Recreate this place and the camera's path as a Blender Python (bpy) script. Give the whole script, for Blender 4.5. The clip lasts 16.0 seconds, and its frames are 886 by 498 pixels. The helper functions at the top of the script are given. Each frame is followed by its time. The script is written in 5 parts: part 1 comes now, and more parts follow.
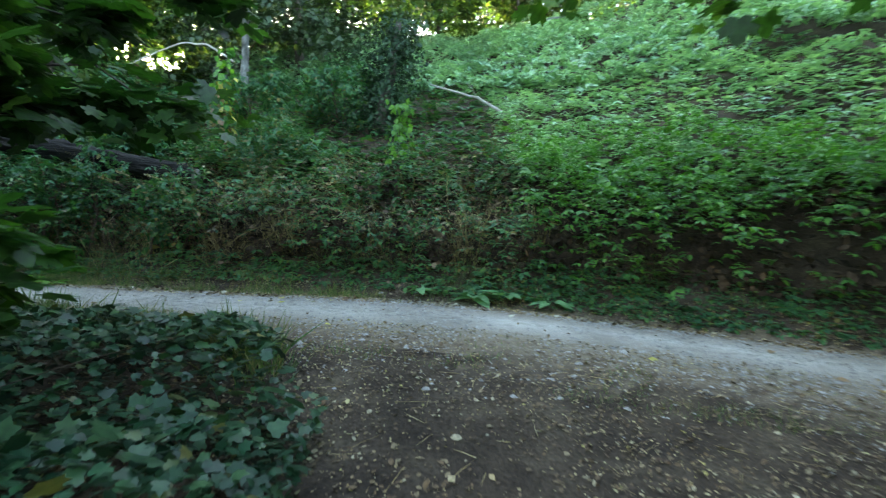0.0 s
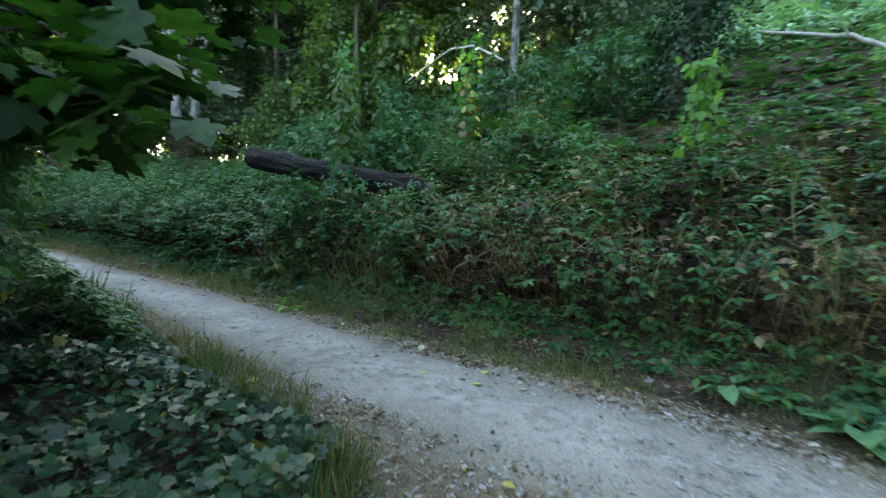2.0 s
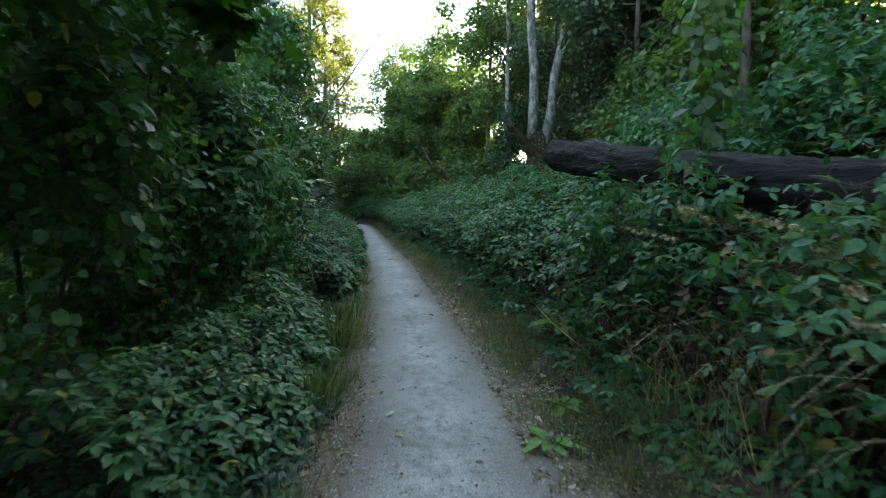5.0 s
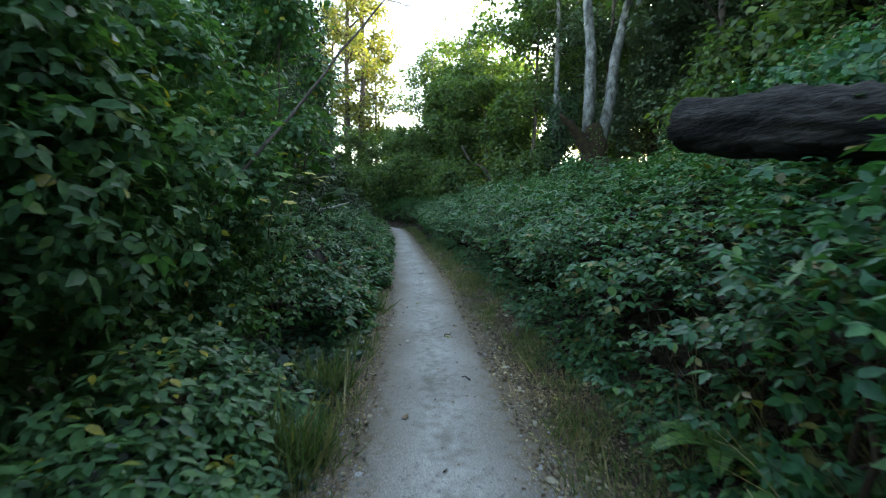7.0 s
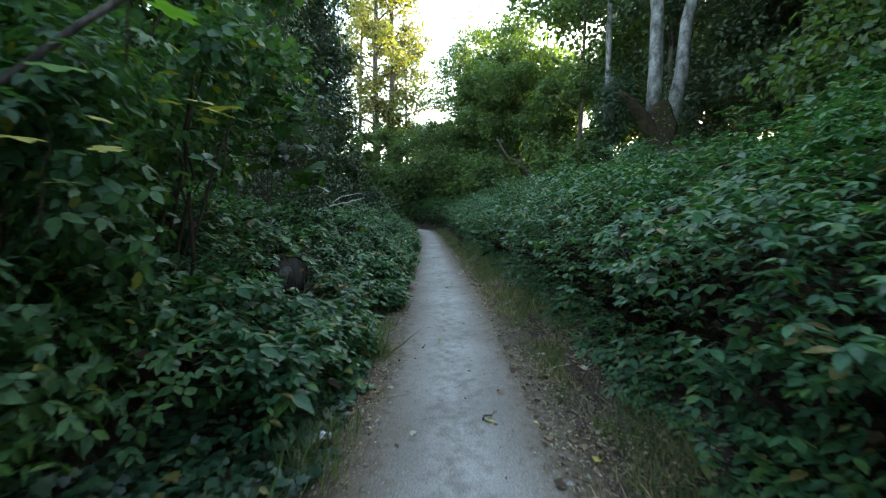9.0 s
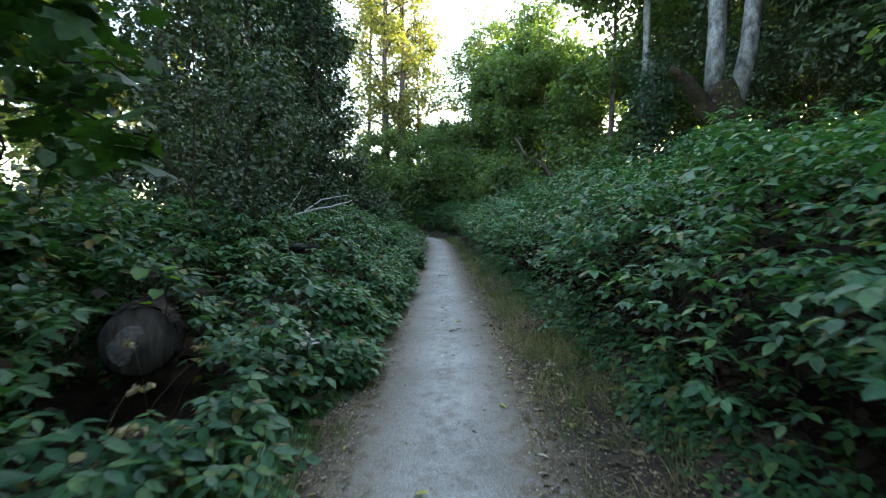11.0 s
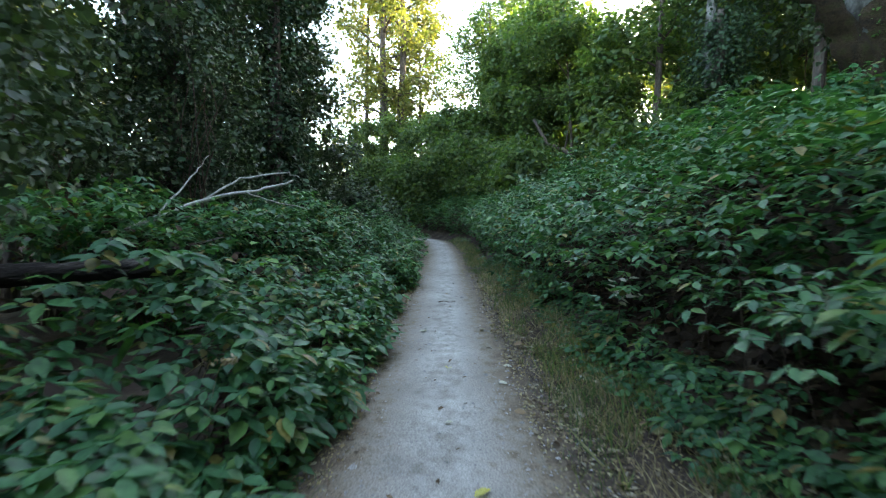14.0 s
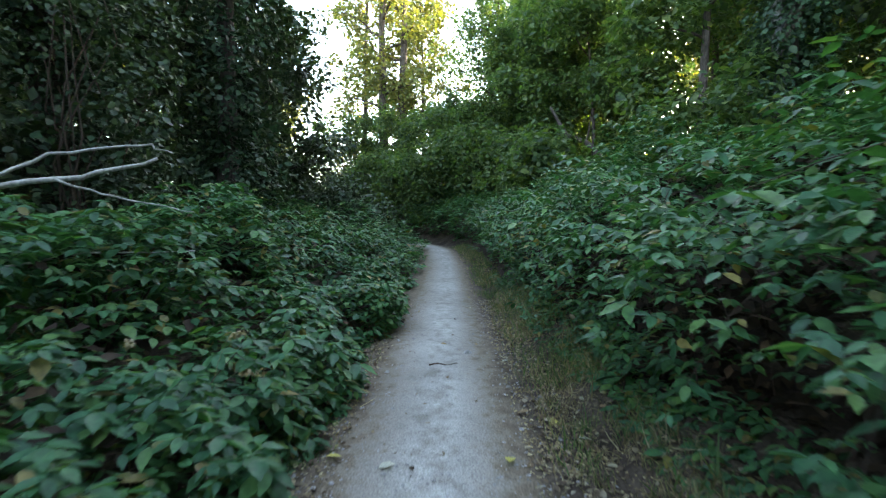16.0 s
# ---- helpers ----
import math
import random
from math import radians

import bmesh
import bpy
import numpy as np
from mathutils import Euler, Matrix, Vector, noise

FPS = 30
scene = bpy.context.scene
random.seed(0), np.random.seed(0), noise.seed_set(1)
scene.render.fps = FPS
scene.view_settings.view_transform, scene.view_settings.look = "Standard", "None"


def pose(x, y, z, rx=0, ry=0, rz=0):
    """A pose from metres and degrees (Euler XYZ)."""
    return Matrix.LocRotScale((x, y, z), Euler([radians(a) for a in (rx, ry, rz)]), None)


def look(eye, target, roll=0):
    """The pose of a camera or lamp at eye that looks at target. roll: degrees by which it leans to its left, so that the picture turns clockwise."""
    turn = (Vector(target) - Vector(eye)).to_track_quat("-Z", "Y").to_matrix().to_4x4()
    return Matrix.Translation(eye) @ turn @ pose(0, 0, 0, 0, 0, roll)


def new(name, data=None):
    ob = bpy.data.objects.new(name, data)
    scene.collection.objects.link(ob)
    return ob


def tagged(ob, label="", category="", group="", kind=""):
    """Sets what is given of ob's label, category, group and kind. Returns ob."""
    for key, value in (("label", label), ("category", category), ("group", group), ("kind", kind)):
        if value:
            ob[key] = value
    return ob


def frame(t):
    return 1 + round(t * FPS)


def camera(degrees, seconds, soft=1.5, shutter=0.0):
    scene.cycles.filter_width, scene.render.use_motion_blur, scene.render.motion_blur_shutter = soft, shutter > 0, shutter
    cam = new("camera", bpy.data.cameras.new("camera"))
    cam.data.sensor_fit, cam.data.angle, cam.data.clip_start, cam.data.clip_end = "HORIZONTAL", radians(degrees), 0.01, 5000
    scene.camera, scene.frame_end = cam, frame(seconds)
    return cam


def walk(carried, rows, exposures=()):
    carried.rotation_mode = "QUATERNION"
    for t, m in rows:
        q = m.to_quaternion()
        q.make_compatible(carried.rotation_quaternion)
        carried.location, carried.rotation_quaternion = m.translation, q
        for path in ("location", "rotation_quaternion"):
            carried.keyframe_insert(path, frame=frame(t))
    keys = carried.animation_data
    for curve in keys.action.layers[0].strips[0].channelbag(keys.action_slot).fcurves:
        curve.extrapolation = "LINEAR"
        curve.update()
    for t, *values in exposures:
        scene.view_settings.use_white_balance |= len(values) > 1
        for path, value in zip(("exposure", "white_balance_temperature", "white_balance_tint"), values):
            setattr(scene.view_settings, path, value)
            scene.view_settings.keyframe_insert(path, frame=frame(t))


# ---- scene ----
cam = camera(86.0, 16.0, soft=1.2, shutter=0.4)
METRES, EYE, TILT, LEAN, TURN = 22.0, 0.715, -3.2, -1.3, 0.0
ROWS = [
    (0.0, 0.0, 0.0, 0.0, -0.0, 0.0, -0.0),
    (0.5, 0.0057, 0.0281, 0.0041, 8.51, 0.04, -0.26),
    (1.0, 0.0067, 0.0555, 0.0096, 17.75, -0.09, -0.9),
    (1.5, 0.0009, 0.084, 0.0141, 25.75, -0.17, -1.17),
    (2.0, -0.0043, 0.1119, 0.0197, 34.37, -0.41, -1.5),
    (2.5, -0.0162, 0.1373, 0.0238, 40.85, -0.66, -1.85),
    (3.0, -0.0294, 0.1625, 0.0274, 47.8, -1.03, -2.03),
    (3.5, -0.0466, 0.1832, 0.0332, 56.49, -1.14, -2.43),
    (4.0, -0.0661, 0.202, 0.0373, 65.12, -1.5, -2.49),
    (4.5, -0.0868, 0.2186, 0.0409, 73.59, -1.94, -2.73),
    (5.0, -0.1119, 0.2313, 0.0432, 77.23, -2.16, -2.85),
    (7.5, -0.2544, 0.2587, 0.0522, 82.78, -2.08, -3.3),
    (8.0, -0.2858, 0.2634, 0.052, 83.55, -1.99, -3.22),
    (8.5, -0.3208, 0.267, 0.0492, 84.18, -2.04, -3.27),
    (9.0, -0.3568, 0.272, 0.048, 86.0, -2.02, -3.25),
    (11.5, -0.5221, 0.2914, 0.0559, 87.94, -1.43, -3.21),
    (12.0, -0.5554, 0.2941, 0.0567, 88.02, -1.5, -3.28),
    (12.5, -0.5882, 0.2967, 0.0576, 88.14, -1.4, -3.21),
    (13.0, -0.6209, 0.2964, 0.057, 88.1, -1.41, -3.38),
    (13.5, -0.6542, 0.2968, 0.0567, 88.31, -1.34, -3.26),
    (14.0, -0.6866, 0.2977, 0.0579, 88.48, -1.4, -3.23),
    (14.5, -0.7214, 0.2994, 0.0588, 88.74, -1.35, -3.1),
    (15.0, -0.7543, 0.3034, 0.0615, 88.93, -1.26, -3.08),
    (15.5, -0.7889, 0.3046, 0.0627, 88.99, -1.31, -3.11),
    (16.0, -0.8223, 0.3063, 0.0663, 89.2, -1.27, -3.12),
]
walk(cam, [(t, pose(0, 0, EYE, TILT, LEAN, TURN) @ pose(METRES * x, METRES * y, METRES * z, 90 + pitch, roll, yaw)) for t, x, y, z, yaw, pitch, roll in ROWS],
     exposures=[(0.0, 4.3, 7500, 4.0), (1.0, 4.4, 7500, 5.0), (2.0, 4.2, 7500, 7.0), (3.0, 3.8, 7500, 8.0), (4.0, 3.8, 7500, 8.0), (9.0, 3.85, 7500, 10.0), (12.0, 4.1, 7500, 12.5), (16.0, 4.25, 7500, 13.5)])

# ---- world, sun and exposure ----
SUN_ELEV, SUN_AZ = 14.0, 126.0          # degrees; azimuth counted from +x towards +y
SKY_STRENGTH = 0.12
world = bpy.data.worlds.new("world")
scene.world = world
world.use_nodes = True
wn = world.node_tree.nodes
sky = wn.new("ShaderNodeTexSky")
sky.sky_type = "NISHITA"
sky.sun_disc = False
sky.sun_elevation = radians(SUN_ELEV)
sky.sun_rotation = radians(90 - SUN_AZ)
sky.air_density, sky.dust_density, sky.ozone_density = 1.0, 1.5, 1.0
wn["Background"].inputs["Strength"].default_value = SKY_STRENGTH
world.node_tree.links.new(sky.outputs["Color"], wn["Background"].inputs["Color"])
sun_data = bpy.data.lights.new("sun", "SUN")
sun_data.energy, sun_data.angle, sun_data.color = 2.6, radians(0.6), (1.0, 0.86, 0.66)
sun = new("sun", sun_data)
sun_dir = Vector((math.cos(radians(SUN_AZ)) * math.cos(radians(SUN_ELEV)), math.sin(radians(SUN_AZ)) * math.cos(radians(SUN_ELEV)), math.sin(radians(SUN_ELEV))))
sun.matrix_world = look(sun_dir * 200, (0, 0, 0))


# ---- materials ----
def nodes_of(name):
    m = bpy.data.materials.new(name)
    m.use_nodes = True
    return m, m.node_tree.nodes, m.node_tree.links, m.node_tree.nodes["Principled BSDF"]


def ramp(nd, stops, interp="LINEAR"):
    r = nd.new("ShaderNodeValToRGB")
    r.color_ramp.interpolation = interp
    e = r.color_ramp.elements
    while len(e) < len(stops):
        e.new(0.5)
    for el, (p, c) in zip(e, stops):
        el.position, el.color = p, (*c, 1)
    return r


def texture(nd, lk, kind, scale, detail=4.0, source="Object"):
    co = nd.new("ShaderNodeTexCoord")
    t = nd.new(kind)
    t.inputs["Scale"].default_value = scale
    if "Detail" in t.inputs:
        t.inputs["Detail"].default_value = detail
    lk.new(co.outputs[source], t.inputs["Vector"])
    return t


def mixed(nd, lk, fac, a, b, mode="MIX"):
    m = nd.new("ShaderNodeMixRGB")
    m.blend_type = mode
    for sock, v in (("Fac", fac), ("Color1", a), ("Color2", b)):
        if isinstance(v, (int, float)):
            m.inputs[sock].default_value = v
        elif isinstance(v, tuple):
            m.inputs[sock].default_value = (*v, 1)
        else:
            lk.new(v, m.inputs[sock])
    return m.outputs["Color"]


def bumped(nd, lk, bsdf, height, strength, distance):
    b = nd.new("ShaderNodeBump")
    b.inputs["Strength"].default_value, b.inputs["Distance"].default_value = strength, distance
    lk.new(height, b.inputs["Height"])
    lk.new(b.outputs["Normal"], bsdf.inputs["Normal"])


def leaf_material(name, stops, rough=0.46, trans=0.3, blotch=25.0, gloss=0.32):
    """Leaf blades: hue varied leaf by leaf, veins and blotches, some light let through."""
    m, nd, lk, bs = nodes_of(name)
    geo = nd.new("ShaderNodeNewGeometry")
    r = ramp(nd, stops)
    lk.new(geo.outputs["Random Per Island"], r.inputs["Fac"])
    n = texture(nd, lk, "ShaderNodeTexNoise", blotch, 3.0)
    r2 = ramp(nd, [(0.3, (0.62, 0.62, 0.62)), (0.72, (1.25, 1.25, 1.25))])
    lk.new(n.outputs["Fac"], r2.inputs["Fac"])
    patch = texture(nd, lk, "ShaderNodeTexNoise", 0.9, 2.0)
    r3 = ramp(nd, [(0.3, (0.75, 0.82, 0.85)), (0.7, (1.2, 1.12, 1.0))])
    lk.new(patch.outputs["Fac"], r3.inputs["Fac"])
    c = mixed(nd, lk, 1.0, r.outputs["Color"], r2.outputs["Color"], "MULTIPLY")
    c = mixed(nd, lk, 1.0, c, r3.outputs["Color"], "MULTIPLY")
    lk.new(c, bs.inputs["Base Color"])
    bs.inputs["Roughness"].default_value = rough
    bs.inputs["Specular IOR Level"].default_value = gloss
    bumped(nd, lk, bs, n.outputs["Fac"], 0.35, 0.004)
    t = nd.new("ShaderNodeBsdfTranslucent")
    lk.new(mixed(nd, lk, 1.0, c, (1.5, 1.75, 0.6), "MULTIPLY"), t.inputs["Color"])
    mx = nd.new("ShaderNodeMixShader")
    mx.inputs["Fac"].default_value = trans
    lk.new(bs.outputs["BSDF"], mx.inputs[1])
    lk.new(t.outputs["BSDF"], mx.inputs[2])
    lk.new(mx.outputs["Shader"], nd["Material Output"].inputs["Surface"])
    return m


def surface_material(name, stops, scale, fine, rough, bump, distance, kind="ShaderNodeTexNoise", stretch=None):
    """A rough natural surface: coarse colour patches, fine grain, relief."""
    m, nd, lk, bs = nodes_of(name)
    a = texture(nd, lk, kind, scale, 5.0)
    b = texture(nd, lk, "ShaderNodeTexNoise", fine, 6.0)
    if stretch:
        for t in (a, b):
            mp = nd.new("ShaderNodeMapping")
            mp.inputs["Scale"].default_value = stretch
            lk.new(t.inputs["Vector"].links[0].from_socket, mp.inputs["Vector"])
            lk.new(mp.outputs["Vector"], t.inputs["Vector"])
    r = ramp(nd, stops)
    lk.new(a.outputs[0], r.inputs["Fac"])
    r2 = ramp(nd, [(0.3, (0.55, 0.55, 0.55)), (0.7, (1.35, 1.35, 1.35))])
    lk.new(b.outputs["Fac"], r2.inputs["Fac"])
    lk.new(mixed(nd, lk, 1.0, r.outputs["Color"], r2.outputs["Color"], "MULTIPLY"), bs.inputs["Base Color"])
    bs.inputs["Roughness"].default_value = rough
    bs.inputs["Specular IOR Level"].default_value = 0.2
    bumped(nd, lk, bs, b.outputs["Fac"], bump, distance)
    return m


def gravel_material():
    """Packed grey gravel: pale fines, darker grit, trodden streak patches and brown dust, sides darkened for bank
    shade.
    """
    m, nd, lk, bs = nodes_of("packed_gravel")
    grit = texture(nd, lk, "ShaderNodeTexVoronoi", 62.0)
    fine = texture(nd, lk, "ShaderNodeTexNoise", 85.0, 6.0)
    patch = texture(nd, lk, "ShaderNodeTexNoise", 1.1, 5.0)
    mid = texture(nd, lk, "ShaderNodeTexNoise", 9.0, 5.0)
    base = ramp(nd, [(0.3, (0.215, 0.203, 0.18)), (0.52, (0.295, 0.283, 0.257)), (0.75, (0.37, 0.357, 0.327))])
    lk.new(patch.outputs["Fac"], base.inputs["Fac"])
    g = ramp(nd, [(0.0, (0.35, 0.35, 0.34)), (0.3, (0.95, 0.95, 0.95)), (1.0, (1.3, 1.3, 1.3))])
    lk.new(grit.outputs["Distance"], g.inputs["Fac"])
    f = ramp(nd, [(0.34, (0.62, 0.61, 0.6)), (0.66, (1.25, 1.25, 1.25))])
    lk.new(fine.outputs["Fac"], f.inputs["Fac"])
    d = ramp(nd, [(0.35, (0.72, 0.7, 0.67)), (0.65, (1.1, 1.1, 1.1))])
    lk.new(mid.outputs["Fac"], d.inputs["Fac"])
    c = mixed(nd, lk, 0.7, base.outputs["Color"], g.outputs["Color"], "MULTIPLY")
    c = mixed(nd, lk, 0.8, c, f.outputs["Color"], "MULTIPLY")
    c = mixed(nd, lk, 1.0, c, d.outputs["Color"], "MULTIPLY")
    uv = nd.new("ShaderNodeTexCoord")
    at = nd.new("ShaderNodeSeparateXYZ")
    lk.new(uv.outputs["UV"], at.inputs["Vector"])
    dirt_and_shade = nd.new("ShaderNodeMath")
    dirt_and_shade.operation = "MULTIPLY_ADD"
    dirt_and_shade.inputs[1].default_value = 1.6
    lk.new(mid.outputs["Fac"], dirt_and_shade.inputs[0])
    lk.new(at.outputs["X"], dirt_and_shade.inputs[2])
    # earth sets in early here, so it also paints the bank's shade
    earth_shade_cover = ramp(nd, [(0.41, (0, 0, 0)), (0.55, (0.4, 0.4, 0.4)), (0.7, (1, 1, 1))])
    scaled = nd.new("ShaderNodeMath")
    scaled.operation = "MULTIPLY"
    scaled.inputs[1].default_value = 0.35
    lk.new(dirt_and_shade.outputs["Value"], scaled.inputs[0])
    lk.new(scaled.outputs["Value"], earth_shade_cover.inputs["Fac"])
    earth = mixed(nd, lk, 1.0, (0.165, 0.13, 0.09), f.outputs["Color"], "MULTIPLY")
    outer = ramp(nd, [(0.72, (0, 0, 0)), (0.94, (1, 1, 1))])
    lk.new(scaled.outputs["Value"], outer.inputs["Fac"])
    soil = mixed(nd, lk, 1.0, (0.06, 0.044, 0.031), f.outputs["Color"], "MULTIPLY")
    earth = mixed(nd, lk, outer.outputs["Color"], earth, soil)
    c = mixed(nd, lk, earth_shade_cover.outputs["Color"], c, earth)
    lk.new(c, bs.inputs["Base Color"])
    bs.inputs["Roughness"].default_value = 0.9
    bs.inputs["Specular IOR Level"].default_value = 0.25
    add = nd.new("ShaderNodeMath")
    add.operation = "MULTIPLY_ADD"
    add.inputs[1].default_value = 0.6
    lk.new(fine.outputs["Fac"], add.inputs[0])
    lk.new(grit.outputs["Distance"], add.inputs[2])
    bumped(nd, lk, bs, add.outputs["Value"], 0.5, 0.008)
    return m


G = lambda *c: c
M_SOIL = surface_material("leafy_soil", [(0.3, G(0.026, 0.018, 0.013)), (0.5, G(0.052, 0.037, 0.026)), (0.7, G(0.09, 0.068, 0.047))], 2.2, 38.0, 0.95, 1.0, 0.03)
M_GRAVEL = gravel_material()
M_PEBBLE = surface_material("pebble_stone", [(0.3, G(0.14, 0.135, 0.125)), (0.7, G(0.36, 0.35, 0.33))], 9.0, 120.0, 0.85, 0.3, 0.003)
M_BRAMBLE = leaf_material("bramble_leaf", [(0.0, G(0.026, 0.088, 0.045)), (0.35, G(0.041, 0.132, 0.063)), (0.7, G(0.057, 0.165, 0.067)), (0.93, G(0.095, 0.19, 0.055)), (0.965, G(0.16, 0.13, 0.05)), (1.0, G(0.2, 0.17, 0.05))], rough=0.42, gloss=0.27)
M_BUSH = leaf_material("sapling_leaf", [(0.0, G(0.04, 0.13, 0.04)), (0.5, G(0.07, 0.2, 0.045)), (1.0, G(0.12, 0.27, 0.05))], trans=0.4)
# paled base colour holds the sky sheen of the open slope
M_VINE = leaf_material("vine_leaf_sky_sheen", [(0.0, G(0.18, 0.33, 0.22)), (0.5, G(0.26, 0.42, 0.3)), (1.0, G(0.34, 0.5, 0.34))], blotch=12.0, rough=0.36)
M_IVY = leaf_material("ivy_leaf", [(0.0, G(0.01, 0.036, 0.02)), (0.6, G(0.02, 0.064, 0.031)), (0.95, G(0.045, 0.1, 0.042)), (1.0, G(0.14, 0.12, 0.035))], rough=0.38, trans=0.12, gloss=0.3)
M_SHRUB = leaf_material("shrub_leaf", [(0.0, G(0.046, 0.12, 0.058)), (0.5, G(0.07, 0.17, 0.074)), (0.965, G(0.105, 0.21, 0.076)), (0.985, G(0.28, 0.26, 0.04)), (1.0, G(0.36, 0.3, 0.05))])
M_MAPLE = leaf_material("maple_leaf", [(0.0, G(0.022, 0.068, 0.018)), (0.6, G(0.032, 0.09, 0.021)), (1.0, G(0.05, 0.12, 0.023))], trans=0.34)
M_TREE = leaf_material("woodland_leaf", [(0.0, G(0.046, 0.092, 0.042)), (0.5, G(0.07, 0.125, 0.048)), (1.0, G(0.12, 0.165, 0.052))], trans=0.46, blotch=6.0)
# golden tint paints low sunlight into the leaves of far trees
M_GOLD = leaf_material("poplar_leaf_sun_tinted", [(0.0, G(0.1, 0.13, 0.05)), (0.5, G(0.15, 0.165, 0.06)), (1.0, G(0.21, 0.185, 0.065))], trans=0.36, blotch=6.0)
M_DARK = leaf_material("evergreen_leaf", [(0.0, G(0.03, 0.056, 0.03)), (0.6, G(0.046, 0.08, 0.04)), (1.0, G(0.07, 0.105, 0.048))], trans=0.2, blotch=8.0)
M_GRASS = leaf_material("grass_blade", [(0.0, G(0.06, 0.12, 0.04)), (0.5, G(0.1, 0.16, 0.055)), (0.8, G(0.2, 0.19, 0.09)), (1.0, G(0.3, 0.25, 0.14))], rough=0.55, trans=0.3)
M_STRAW = leaf_material("dry_straw", [(0.0, G(0.21, 0.15, 0.09)), (0.6, G(0.32, 0.245, 0.15)), (1.0, G(0.46, 0.38, 0.26))], rough=0.7, trans=0.25)
M_LITTER = leaf_material("fallen_leaf", [(0.0, G(0.07, 0.042, 0.026)), (0.5, G(0.14, 0.092, 0.055)), (0.85, G(0.22, 0.17, 0.11)), (0.96, G(0.36, 0.32, 0.24)), (1.0, G(0.36, 0.31, 0.1))], rough=0.65, trans=0.12, gloss=0.3)
# dead brown leaves, coloured extra dark to deepen the shade in bramble hollows
M_DEADLEAF_SHADE = leaf_material("withered_leaf_hollow_shade", [(0.0, G(0.02, 0.014, 0.01)), (0.75, G(0.042, 0.028, 0.019)), (1.0, G(0.1, 0.064, 0.04))], rough=0.8, trans=0.1, gloss=0.15)
M_FERN = leaf_material("fern_leaf", [(0.0, G(0.05, 0.13, 0.035)), (1.0, G(0.1, 0.2, 0.045))], trans=0.35)
M_CANE = surface_material("bramble_cane", [(0.35, G(0.05, 0.037, 0.027)), (0.65, G(0.09, 0.058, 0.043))], 6.0, 60.0, 0.7, 0.4, 0.003)
M_DEAD = surface_material("bleached_deadwood", [(0.3, G(0.3, 0.28, 0.25)), (0.7, G(0.5, 0.48, 0.44))], 5.0, 50.0, 0.8, 0.5, 0.004, stretch=(1, 1, 0.3))
M_BIRCH = surface_material("pale_alder_bark", [(0.36, G(0.05, 0.05, 0.046)), (0.5, G(0.13, 0.132, 0.126)), (0.68, G(0.23, 0.235, 0.228))], 5.0, 22.0, 0.8, 0.5, 0.012, stretch=(1, 1, 0.55))
M_BARK = surface_material("dark_bark", [(0.3, G(0.045, 0.036, 0.03)), (0.7, G(0.12, 0.1, 0.085))], 5.0, 26.0, 0.9, 0.9, 0.02, stretch=(1, 1, 0.25))
M_MOSS = surface_material("mossy_stump_bark", [(0.3, G(0.016, 0.012, 0.009)), (0.5, G(0.042, 0.028, 0.017)), (0.7, G(0.036, 0.04, 0.014))], 7.0, 34.0, 0.95, 1.0, 0.04)
M_LOG = surface_material("log_bark", [(0.3, G(0.04, 0.033, 0.029)), (0.55, G(0.09, 0.08, 0.072)), (0.75, G(0.2, 0.185, 0.165))], 5.0, 30.0, 0.85, 1.0, 0.03, stretch=(1, 1, 0.22))
M_LOGX = surface_material("ridged_log_bark", [(0.3, G(0.006, 0.005, 0.0043)), (0.55, G(0.013, 0.011, 0.009)), (0.78, G(0.06, 0.053, 0.046))], 9.0, 34.0, 0.85, 1.0, 0.03, stretch=(0.16, 1, 1))
M_CUT = surface_material("weathered_cut_wood", [(0.3, G(0.12, 0.1, 0.095)), (0.7, G(0.25, 0.23, 0.22))], 4.0, 40.0, 0.8, 0.5, 0.005)


# ---- geometry helpers ----
RNG = np.random.default_rng(7)


def unit(a):
    return a / np.maximum(np.linalg.norm(a, axis=-1, keepdims=True), 1e-9)


